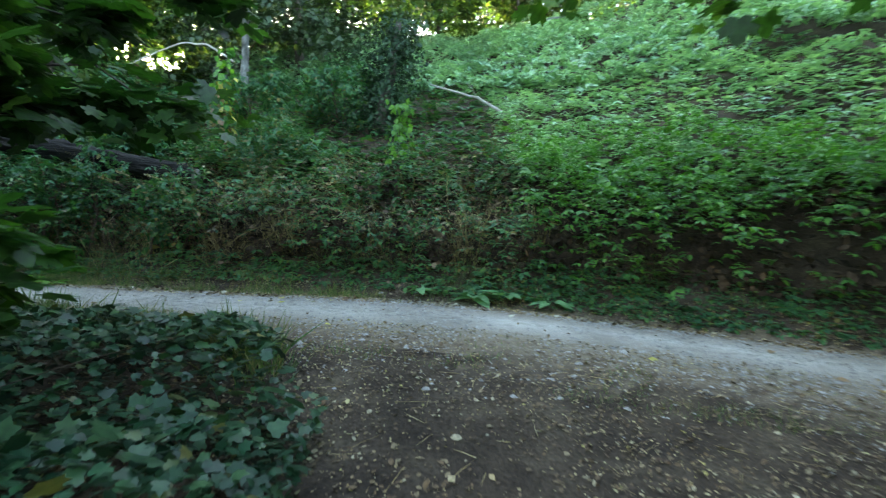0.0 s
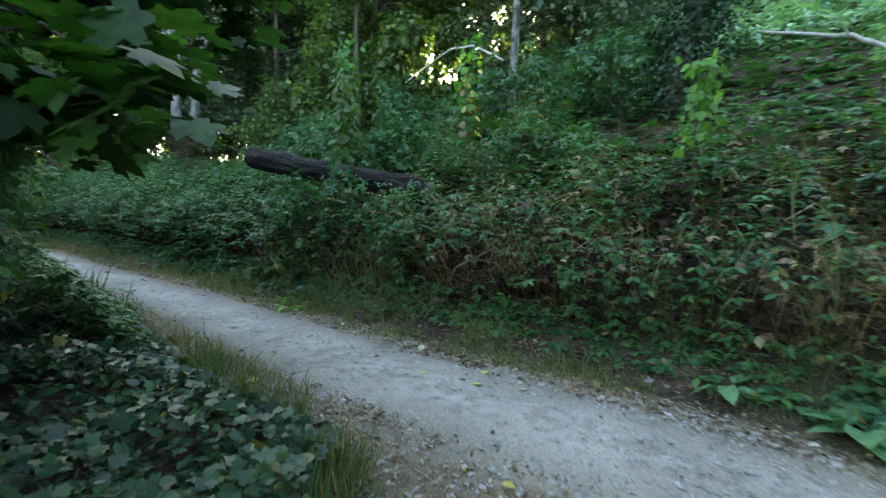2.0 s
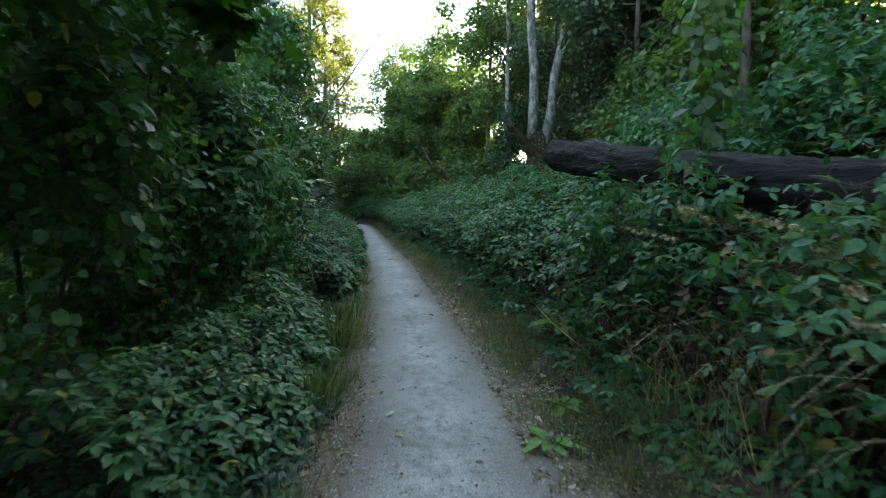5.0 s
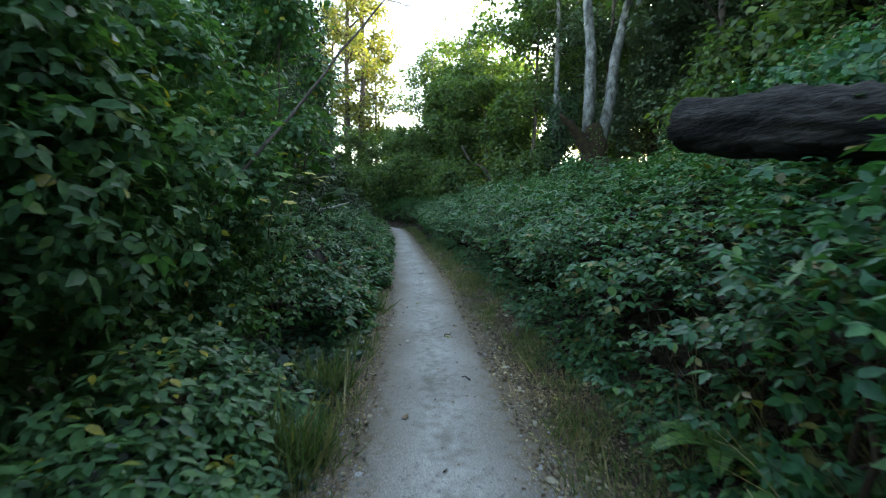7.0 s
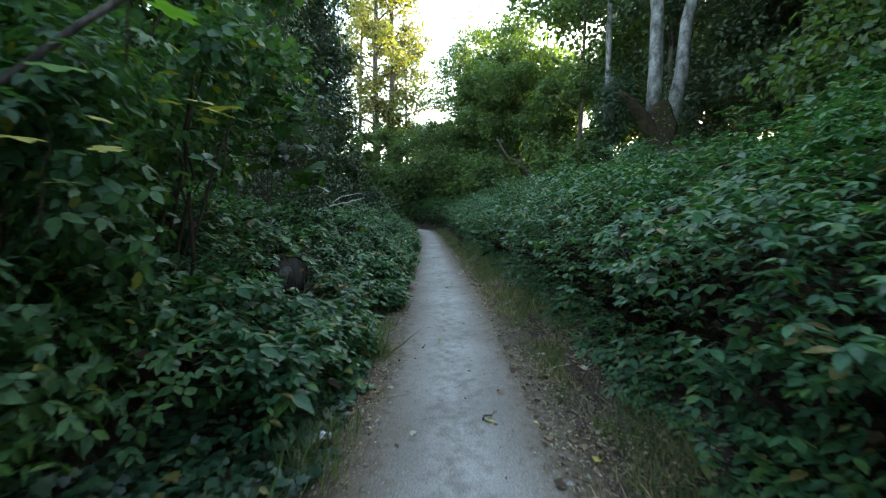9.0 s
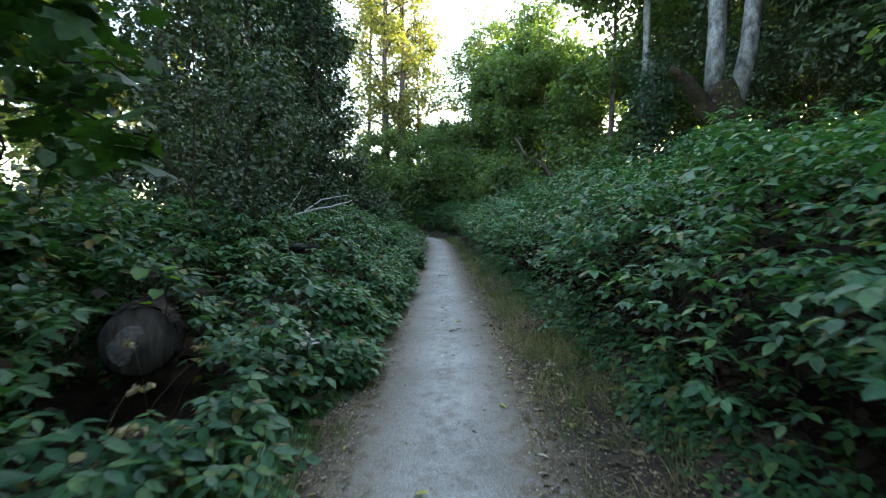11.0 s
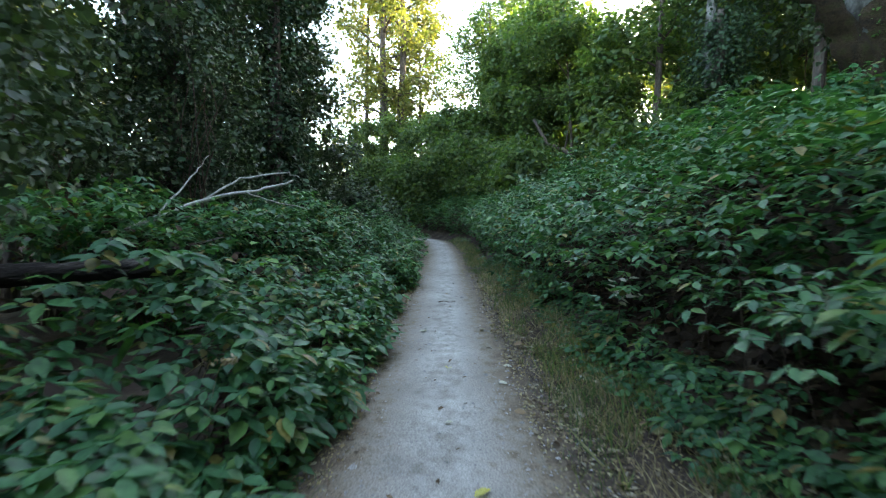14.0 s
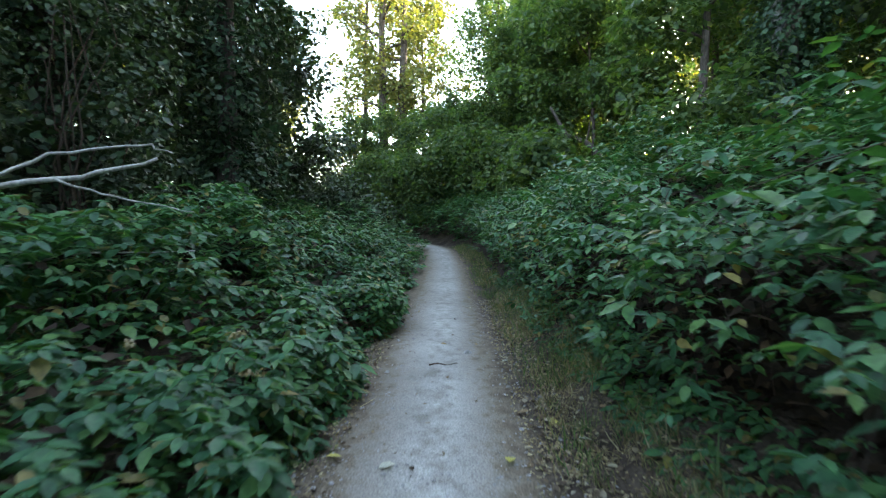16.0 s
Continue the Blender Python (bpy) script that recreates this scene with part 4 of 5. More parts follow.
g.tube(limb_line((sx, sy - 0.2, sz + 0.9), (sx, sy - 0.35, sz + 15), 0, 9, 0.004), np.linspace(0.24, 0.1, 9), 12)
part("trunk", g, M_BIRCH, ob, smooth=True)
g = Geo()
g.tube(limb_line((sx, sy + 0.35, sz + 0.6), (sx, sy + 2.9, sz + 15), 0, 9, 0.004), np.linspace(0.23, 0.1, 9), 12)
part("trunk", g, M_BIRCH, ob, smooth=True)
g = Geo()
g.tube(limb_line((sx, sy - 0.05, sz + 0.25), (sx + 0.3, sy - 1.45, sz + 1.75), 0.12, 16, 0.012), np.linspace(0.25, 0.09, 16) * (1 + 0.25 * RNG.random(16)), 14)
v = g.v[0]
g.v[0] = v + jitter(len(v), 0.012) + (wobble(v, 5.0, 3.0) * 0.09)[:, None] * [1, 0.6, 0.8]
part("limb", g, M_MOSS, ob, smooth=True)
cs = np.array([(sx, sy, sz)]) + RNG.uniform([-2.5, -2.5, 7], [2.5, 4, 16], (26, 3))
p, wv = cluster_points(cs, np.full(26, 0.9), 5000)
g = Geo()
leafy(g, p, wv, KITE, 0.13)
part("crown", g, M_TREE, ob, kind="stuff")

# ---- woods ----
tree("alder_tree", -6.05, 14.3, 13, 0.115, "slender pale alder among the vines of the slope", (0.5, 1), 2.2, 6, 3500, 0.13, M_TREE, M_BIRCH, lean=(-0.3, 0.6))
WOOD = [
    # x, y, height, radius, crown from, spread, limbs, leaves, size, material, bark
    (-38.6, 13.6, 9, 0.13, 0.4, 2.6, 9, 7000, 0.13, M_TREE, M_BARK), (-33, 15, 14, 0.2, 0.3, 3.2, 9, 7000, 0.16, M_TREE, M_BARK), (-28, 17, 15, 0.22, 0.2, 3.0, 9, 7000, 0.16, M_DARK, M_BARK),
    (-19, 16.5, 14, 0.2, 0.25, 3.0, 9, 7000, 0.16, M_DARK, M_BARK), (-23, 19, 15, 0.22, 0.25, 3.2, 9, 6000, 0.18, M_DARK, M_BARK), (-14, 17.5, 14, 0.22, 0.3, 3.2, 9, 7000, 0.16, M_TREE, M_BARK),
    (-9, 18, 14, 0.2, 0.25, 3.2, 9, 7000, 0.17, M_TREE, M_BARK), (-5.0, 16.8, 13, 0.2, 0.08, 3.0, 11, 8000, 0.17, M_DARK, M_BARK), (-11.5, 14, 11, 0.13, 0.35, 2.4, 8, 5000, 0.13, M_TREE, M_BARK),
    (-42, 12.6, 12, 0.18, 0.15, 3.0, 9, 7000, 0.16, M_TREE, M_BARK), (-45, 14, 15, 0.2, 0.2, 3.5, 9, 6000, 0.18, M_TREE, M_BARK), (-39, 19, 17, 0.22, 0.25, 3.5, 9, 6000, 0.19, M_TREE, M_BARK),
    (-30, 0.6, 15, 0.22, 0.08, 2.5, 12, 9000, 0.15, M_DARK, M_BARK), (-33.5, 0.9, 14, 0.2, 0.08, 2.2, 12, 9000, 0.15, M_DARK, M_BARK), (-26.5, -0.8, 14, 0.22, 0.1, 2.6, 11, 8000, 0.15, M_DARK, M_BARK),
    (-22.5, 0.2, 10, 0.12, 0.2, 2.2, 9, 5000, 0.13, M_DARK, M_BARK), (-18, -1.8, 11, 0.1, 0.3, 2.2, 8, 1500, 0.1, M_TREE, M_BARK), (-38, -1, 16, 0.22, 0.1, 3.0, 11, 8000, 0.17, M_DARK, M_BARK),
    (-14, 0.6, 9, 0.12, 0.25, 2.2, 8, 4500, 0.12, M_TREE, M_BARK), (-11, -1.5, 11, 0.15, 0.2, 2.6, 8, 5000, 0.14, M_TREE, M_BARK), (-21, -8, 14, 0.16, 0.2, 3.2, 9, 3000, 0.13, M_GOLD, M_BARK),
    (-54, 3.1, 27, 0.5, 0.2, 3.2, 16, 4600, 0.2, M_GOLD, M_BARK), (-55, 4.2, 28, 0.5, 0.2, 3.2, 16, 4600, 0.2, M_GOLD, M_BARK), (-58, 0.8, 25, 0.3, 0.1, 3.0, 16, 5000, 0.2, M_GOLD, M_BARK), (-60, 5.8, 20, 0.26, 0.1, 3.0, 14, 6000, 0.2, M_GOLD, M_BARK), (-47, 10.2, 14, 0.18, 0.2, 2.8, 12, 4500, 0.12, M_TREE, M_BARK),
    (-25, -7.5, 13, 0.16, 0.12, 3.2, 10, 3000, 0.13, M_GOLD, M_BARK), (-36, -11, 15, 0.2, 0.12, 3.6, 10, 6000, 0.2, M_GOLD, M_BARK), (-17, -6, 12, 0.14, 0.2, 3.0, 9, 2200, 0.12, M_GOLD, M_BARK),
    (-25, 23, 16, 0.22, 0.12, 3.4, 10, 6000, 0.2, M_TREE, M_BARK), (-17.5, 22, 16, 0.22, 0.12, 3.4, 10, 6000, 0.2, M_TREE, M_BARK), (-32, 24, 17, 0.22, 0.12, 3.6, 10, 6000, 0.2, M_GOLD, M_BARK), (-11, 22, 15, 0.22, 0.12, 3.4, 10, 6000, 0.2, M_TREE, M_BARK),
    (-45, 11.2, 10, 0.16, 0.1, 2.3, 11, 7500, 0.15, M_TREE, M_BARK), (-43, 13.2, 11, 0.16, 0.1, 2.4, 11, 7500, 0.15, M_TREE, M_BARK), (-41, 12.6, 8, 0.13, 0.1, 2.0, 10, 6500, 0.14, M_TREE, M_BARK), (-28.5, 0.2, 14, 0.2, 0.06, 2.3, 12, 9000, 0.15, M_DARK, M_BARK),
    # (-37.5, 29), (-32, 30), (-43, 30): added on the ridge to block low sun
    (-4.5, 22, 10, 0.16, 0.05, 3.0, 11, 8000, 0.17, M_TREE, M_BARK), (-21, 17.4, 8, 0.14, 0.04, 2.3, 11, 8000, 0.15, M_DARK, M_BARK), (-25.6, 20.8, 10, 0.16, 0.04, 2.8, 11, 8000, 0.17, M_DARK, M_BARK), (-17.6, 20.4, 10, 0.16, 0.04, 2.8, 11, 8000, 0.17, M_DARK, M_BARK), (-21, 24.5, 12, 0.18, 0.04, 3.2, 11, 8000, 0.18, M_TREE, M_BARK), (-37.5, 29, 16, 0.2, 0.06, 3.6, 11, 7000, 0.22, M_TREE, M_BARK), (-32, 30, 16, 0.2, 0.06, 3.6, 11, 7000, 0.22, M_TREE, M_BARK), (-43, 30, 16, 0.2, 0.06, 3.6, 11, 7000, 0.22, M_TREE, M_BARK), (-0.5, 25, 10, 0.16, 0.05, 3.2, 11, 8000, 0.18, M_TREE, M_BARK), (4, 28, 10, 0.16, 0.05, 3.2, 11, 8000, 0.18, M_TREE, M_BARK), (12, 27, 12, 0.2, 0.1, 3.4, 9, 6000, 0.22, M_DARK, M_BARK), (18, 24, 13, 0.2, 0.1, 3.6, 9, 6000, 0.22, M_DARK, M_BARK), (5, 31, 11, 0.2, 0.15, 3.2, 9, 5000, 0.22, M_TREE, M_BARK), (-2, 30, 13, 0.2, 0.15, 3.4, 9, 5000, 0.22, M_TREE, M_BARK), (25, 18, 13, 0.2, 0.1, 3.6, 9, 5000, 0.22, M_DARK, M_BARK),
]
NAMES = {id(M_TREE): ("broadleaf_tree", "tall broadleaf woodland tree in dull green leaf"), id(M_DARK): ("evergreen_tree", "dark dense evergreen tree in shade"), id(M_GOLD): ("poplar_tree", "tall poplar, low sunlight tinted into its yellow-green leaves")}
for x, y, h, r, c0, sp, lb, n, sz_, mt, bk in WOOD:
    nm, lab = NAMES[id(mt)]
    tree(nm, x, y, h, r * 0.75, lab, (c0, 1.0), sp, lb, int(n * (1.2 if mt is not M_DARK else 1.5)), sz_ * (1.52 if mt is not M_DARK else 1.18), mt, bk, blob=0.42 * sp, lean=tuple(RNG.normal(0, 0.3, 2)))

# shrubs that close the far end of the path; M_GOLD ones have sunlight in their colour
for x, y, rx, h, n, mt in [(-50, 4.5, 3.0, 5.6, 12000, M_TREE), (-49, 8.4, 3.0, 5.4, 12000, M_TREE), (-48, 0.6, 2.6, 6.4, 7000, M_TREE), (-35.2, 0.8, 1.6, 8.0, 9000, M_DARK), (-39.5, 9.2, 2.0, 3.6, 7000, M_TREE), (-37, 10.6, 1.8, 2.8, 8000, M_TREE), (-42, 7.0, 2.0, 3.6, 7000, M_TREE), (-34, 10.8, 1.6, 2.2, 6000, M_TREE), (-34.5, 3.6, 1.5, 2.4, 5000, M_DARK), (-46, 6.0, 2.6, 4.8, 12000, M_TREE), (-38.0, 2.2, 1.6, 3.0, 5000, M_DARK), (-44, 10.5, 2.5, 5.0, 7000, M_TREE), (-41.6, 6.3, 1.0, 2.2, 5000, M_TREE), (-43.8, 4.7, 1.2, 2.8, 6000, M_TREE), (-46.4, 2.6, 1.3, 3.2, 6000, M_TREE), (-47.5, -2.6, 1.8, 3.4, 6000, M_DARK), (-42.6, 0.2, 1.4, 2.8, 6000, M_DARK),
    (-53, 6.5, 2.8, 5.8, 16000, M_TREE), (-53, 10.5, 2.8, 6.2, 16000, M_TREE), (-52, 14.5, 2.8, 8.0, 16000, M_TREE), (-52, 3.0, 2.4, 6.2, 14000, M_TREE), (-47.5, 12.5, 2.6, 7.0, 14000, M_TREE), (-43.5, 8.2, 2.2, 5.2, 14000, M_TREE), (-40.5, 14.0, 2.2, 6.0, 14000, M_TREE), (-36.5, 14.5, 2.0, 5.0, 12000, M_TREE),
    (-30.5, 1.5, 1.8, 3.2, 6000, M_DARK), (-27, 0.4, 2.0, 3.4, 6000, M_DARK), (-23, 0.2, 2.0, 3.6, 6000, M_DARK), (-19.5, -0.2, 1.6, 2.2, 4000, M_DARK), (-16, 0.4, 1.6, 2.2, 4000, M_TREE), (-12.6, 1.6, 1.5, 3.2, 6000, M_TREE), (-34, -1.5, 2.2, 4.0, 5000, M_DARK), (-13.5, -2, 2.2, 4.4, 5000, M_TREE),
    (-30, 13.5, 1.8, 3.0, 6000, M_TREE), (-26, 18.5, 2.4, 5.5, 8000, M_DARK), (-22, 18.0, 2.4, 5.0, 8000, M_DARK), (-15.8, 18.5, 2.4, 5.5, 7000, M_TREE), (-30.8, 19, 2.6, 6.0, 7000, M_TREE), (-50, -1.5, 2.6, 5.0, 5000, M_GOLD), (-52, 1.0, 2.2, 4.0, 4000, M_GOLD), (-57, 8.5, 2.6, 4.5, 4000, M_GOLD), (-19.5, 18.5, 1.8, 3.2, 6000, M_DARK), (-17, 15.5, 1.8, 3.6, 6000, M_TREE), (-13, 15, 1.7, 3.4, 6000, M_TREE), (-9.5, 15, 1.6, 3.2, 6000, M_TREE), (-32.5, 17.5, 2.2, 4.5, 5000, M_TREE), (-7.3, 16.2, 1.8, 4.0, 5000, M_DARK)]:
    shrub("thicket_shrub", x, y, (rx, rx), h, "shady green thicket shrub under the trees", int(n * (0.52 if mt is not M_DARK else 0.8)), 0.2 if mt is not M_DARK else 0.145, mt, KITE, group="thicket under the trees", lumps=0.75)

# woods behind the brambles on both sides
for i in range(22):
    if i in (1, 3, 4, 5, 6):
        continue
    if i < 11:
        x, y = -16 - 4.4 * i + RNG.normal(0, 1), -13 + RNG.normal(0, 2.0) + 0.25 * i
    else:
        x, y = -46 + 3.6 * (i - 11) + RNG.normal(0, 1), 23 + RNG.normal(0, 1.5) + 0.35 * (i - 11)
    tree("woodland_tree", x, y, RNG.uniform(14, 18), 0.22, "shady woodland tree in full leaf", (0.05, 1.0), RNG.uniform(3.0, 3.8), 11, 4200, 0.38, M_TREE if RNG.random() < 0.75 else M_GOLD, M_BARK, blob=1.5, group="woods behind the brambles")

# unseen trees added about the clearing where the walk begins, to shade the bank
for x, y, h in [(7.5, -2.5, 13), (11, 0.5, 12), (5.0, -6.0, 14), (10.5, -7.5, 15), (15, -3.5, 14)]:
    tree("woodland_tree", x, y, h, 0.2, "shady woodland tree in full leaf", (0.12, 1.0), 3.2, 11, 6500, 0.26, M_TREE, M_BARK, blob=1.4, group="woods about the clearing")

# woods past the far bend
for x, y, h in [(-60, 15.5, 12), (-64, 20.5, 13), (-56, 22, 13), (-68, 16, 12)]:
    tree("woodland_tree", x, y, h, 0.2, "shady woodland tree in full leaf", (0.06, 1.0), 3.6, 11, 5500, 0.36, M_TREE, M_BARK, blob=1.6, group="woods past the bend")

# distant woods all round, some western ones tinted for sunlight
for i in range(52):
    a = i / 52 * 2 * math.pi + RNG.normal(0, 0.04)
    d = RNG.uniform(38, 60)
    x, y = -14 + d * 1.25 * math.cos(a), 6 + d * math.sin(a)
    if abs(y - 4) < 9 and x < 0:
        x -= 35
    if x < -30 and -0.3 < (y - 6.7) / (-18 - x) < 0.12:
        continue
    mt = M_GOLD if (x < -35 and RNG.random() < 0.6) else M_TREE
    tree("distant_tree", x, y, RNG.uniform(14, 22), 0.3, "distant woodland tree in full leaf", (0.08, 1.0), RNG.uniform(3.5, 5), 9, 1300, 0.8, mt, M_BARK, blob=1.9, group="distant woods")


# ---- verge: litter, pebbles, grass ----
def on_path(x, off):
    y = path_y(x) + off
    p = np.stack([x, y, land(x, y)], -1)
    p[:, 2] += relief(p)
    return p


def gravel_top(p):
    """Height of the path's surface or the soil at places."""
    d = np.abs(p[:, 1] - path_y(p[:, 0])) / np.where(p[:, 1] > path_y(p[:, 0]), 1.2, np.interp(p[:, 0], [-4, -2, 0, 4], [1.02, 1.2, 1.95, 2.05]))
    q = np.stack([p[:, 0], p[:, 1], land(p[:, 0], p[:, 1])], -1)
    return q[:, 2] + np.maximum(relief(q), np.where(d < 1, 0.035 - 0.06 * d ** 4, -1.0))


n = 36000
x = np.where(RNG.random(n) < 0.5, RNG.uniform(-26, 6, n), RNG.uniform(-8, 5, n))
off = np.where(RNG.random(n) < 0.6, RNG.choice([-1, 1], n) * RNG.normal(0.66, 0.2, n), RNG.uniform(-0.7, 0.7, n))
off = np.where((x > -2) & (off < 0), off * RNG.uniform(1, 2.2, n), off)
p = on_path(x, off)
p[:, 2] = gravel_top(p) + 0.001
PEBBLE = (np.array([(1, 0, 0), (0.3, 0.8, 0.1), (-0.8, 0.5, 0), (-0.7, -0.6, 0.05), (0.4, -0.8, 0), (0.05, 0.05, 0.6)], float), [(0, 1, 5), (1, 2, 5), (2, 3, 5), (3, 4, 5), (4, 0, 5)])
g = Geo()
g.scatter(PEBBLE, p, np.array([0, 0, 1.0]) + jitter(n, 0.15), jitter(n, 1.0), np.where(x > -3.5, 0.009, 0.0062) * np.exp(RNG.normal(0, 0.5, n)))
single("pebbles", g, M_PEBBLE, "loose grey pebbles scattered on the gravel", "pebbles", kind="stuff")


def litter(n, x0, x1, lo, hi, size, name, label, mat=M_LITTER, template=CURLED, bare=0.3):
    x = RNG.uniform(x0, x1, n)
    p = on_path(x, RNG.uniform(lo, hi, n))
    keep = wobble(p, 1.4, 12.0) > RNG.uniform(-1.0, bare, n)
    p = p[keep]
    p[:, 2] = gravel_top(p) + 0.008
    g = Geo()
    g.scatter(template, p, np.array([0, 0, 1.0]) + jitter(len(p), 0.28), jitter(len(p), 1.0), size * np.exp(RNG.normal(0, 0.35, len(p))))
    single(name, g, mat, label, "leaf litter", kind="stuff")


litter(13000, -26, -2, 0.58, 1.6, 0.036, "leaf_litter", "dry brown leaves lying along the verge")
litter(5000, -26, -2, -1.0, -0.55, 0.03, "leaf_litter", "dry brown leaves along the ivy edge")
litter(5200, -3, 7, 0.5, 1.4, 0.035, "leaf_litter", "dry leaves under the bank")
litter(30000, -2.5, 8, -5.4, -0.6, 0.024, "leaf_litter", "dry brown leaves strewn over the trodden earth", M_LITTER, CURLED, bare=0.1)
litter(500, -26, 6, -0.6, 0.6, 0.03, "leaf_litter", "a few dry leaves on the gravel")

litter(13000, -2.5, 8, -5.4, -0.6, 0.016, "straw_litter", "fine pale straw and needle bits on trodden earth", M_STRAW, KITE, bare=-0.1)
litter(7000, -2.5, 5, 0.6, 1.4, 0.02, "straw_litter", "fine pale straw bits under the bank", M_STRAW, KITE)
litter(34000, -26, -2, 0.55, 1.5, 0.019, "straw_litter", "fine pale straw bits on the verge", M_STRAW, KITE)
litter(20000, -26, -2, -1.05, -0.6, 0.017, "straw_litter", "fine pale straw bits between the gravel and the leaves", M_STRAW, KITE)

# twigs lie over the earth and verges
for x0, x1, lo, hi, k in [(-2, 6, -4.5, -0.6, 260), (-26, -2, 0.6, 1.6, 240), (-26, -2, -1.0, -0.5, 120)]:
    g = Geo()
    x = RNG.uniform(x0, x1, k)
    p = on_path(x, RNG.uniform(lo, hi, k))
    p[:, 2] = gravel_top(p) + 0.006
    for q in p:
        d = unit(jitter(1, 1.0)[0] * [1, 1, 0.08]) * RNG.uniform(0.04, 0.16)
        g.tube([q - d, q + jitter(1, 0.01)[0] * [1, 1, 0.3], q + d], [0.002, 0.002, 0.0008], 4, cap=False)
    single("twig_litter", g, M_STRAW, "thin dry twigs strewn on the ground", "twigs", kind="stuff")

# larger fallen leaves, one by one
LEAF_FALLEN = [leaf_material("yellow_fallen_leaf", [(0.0, G(0.42, 0.36, 0.07)), (1.0, G(0.5, 0.45, 0.12))], rough=0.6, trans=0.15), leaf_material("pale_fallen_leaf", [(0.0, G(0.4, 0.37, 0.3)), (1.0, G(0.5, 0.48, 0.4))], rough=0.6, trans=0.12), leaf_material("brown_fallen_leaf", [(0.0, G(0.2, 0.12, 0.06)), (1.0, G(0.27, 0.18, 0.1))], rough=0.65, trans=0.1)]
LEAF_WORDS = ["yellow fallen leaf lying on the path", "pale dry fallen leaf lying on the verge", "curled brown fallen leaf lying on the verge"]
fallen = []
for k in range(3):
    g = Geo()
    g.add(CURLED[0], np.concatenate([np.array(f) for f in CURLED[1]]), [len(f) for f in CURLED[1]])
    fallen.append(g.mesh("fallen_leaf", LEAF_FALLEN[k]))
spots = [(-1.85, 5.62, 0), (-1.65, 5.8, 1), (-1.87, 6.26, 1), (-3.16, 5.95, 1), (-2.45, 4.37, 0), (-3.56, 4.24, 0), (-4.17, 6.37, 1), (-4.41, 4.92, 1), (-0.32, 6.25, 1), (-11.05, 5.46, 1)]
for i in range(130):
    xx = RNG.uniform(-24, 4)
    spots.append((xx, float(path_y(xx)) + (RNG.uniform(0.5, 1.3) if RNG.random() < 0.7 else RNG.uniform(-0.9, 0.5)), int(RNG.choice([0, 1, 1, 2, 2]))))
for xx, yy, k in spots:
    ob = tagged(new("fallen_leaf", fallen[k]), LEAF_WORDS[k], "fallen leaf", "fallen leaves")
    zz = float(gravel_top(np.array([[xx, yy, 0.0]]))[0]) + 0.008
    ob.matrix_basis = pose(xx, yy, zz, RNG.normal(0, 10), RNG.normal(0, 10), RNG.uniform(0, 360)) @ Matrix.Scale(RNG.uniform(0.06, 0.11), 4)


# grass along the verges, in tufts
def grass(n, x0, x1, lo, hi, size, name, label, mat=M_GRASS, thresh=0.0, seed=3.0, lay=0.45, blade=BLADE):
    x = RNG.uniform(x0, x1, n)
    off = RNG.uniform(lo, hi, n)
    thin_out = (np.abs(off) - min(abs(lo), abs(hi))) / 0.42 > RNG.random(n) ** 1.5
    p = on_path(x[thin_out], off[thin_out])
    p = p[wobble(p, 1.6, seed) + 0.5 * wobble(p, 5.0, seed) > thresh]
    m = len(p)
    tip = np.array([0, 0, 1.0]) + jitter(m, lay)
    tip[:, 2] = np.abs(tip[:, 2]) + 0.15
    up = jitter(m, 1.0) * [1, 1, 0.2]
    g = Geo()
    g.scatter(blade, p - [0, 0, 0.01], up, tip, size * np.exp(RNG.normal(0, 0.35, m)))
    single(name, g, mat, label, "grass", kind="stuff")


grass(20000, -9, -0.5, 0.62, 1.55, 0.1, "verge_grass", "short green and straw-coloured grass on the verge", thresh=-0.1)
grass(7000, -1.5, 4, 0.85, 1.5, 0.08, "verge_grass", "thin short grass at the foot of the bank", thresh=-0.05)
grass(30000, -26, -9, 0.66, 1.45, 0.1, "verge_grass", "thin green and dry grass on the verge", thresh=-0.12)
grass(15000, -26, -13, 0.62, 1.4, 0.1, "dry_grass", "flattened straw on the verge", M_STRAW, -0.05, 9.0, 0.9)
grass(6000, -13, -7, 0.62, 1.4, 0.09, "dry_grass", "flattened straw on the verge", M_STRAW, 0.05, 9.0, 0.9)
grass(9000, -36, -26, 0.45, 1.1, 0.1, "verge_grass", "thin green and dry grass on the verge", thresh=-0.15)
grass(5000, -36, -26, 0.4, 1.0, 0.09, "dry_grass", "flattened straw on the verge", M_STRAW, -0.1, 9.0, 0.9)
grass(12000, -12, -2.5, -1.15, -0.62, 0.13, "verge_grass", "green grass fringe between ivy and gravel", thresh=0.05)
grass(9000, -12, -2.5, -1.05, -0.6, 0.09, "dry_grass", "flattened straw by the ivy", M_STRAW, 0.05, 9.0, 0.9)
grass(18000, -26, -12, -1.05, -0.6, 0.1, "verge_grass", "grass fringe by the brambles", thresh=0.1)
grass(16000, -1.5, 7, -2.0, -0.75, 0.05, "verge_grass", "sparse short grass on trodden earth", thresh=0.12)
grass(9000, -9, 3, 1.2, 2.2, 0.34, "tall_grass", "long drooping grass among the brambles", thresh=0.12, lay=0.6, blade=THIN)
grass(3000, -8, -2.5, 1.5, 2.6, 0.5, "dry_grass", "long dry grass stalks among the brambles", M_STRAW, 0.12, 9.0, 0.7, THIN)


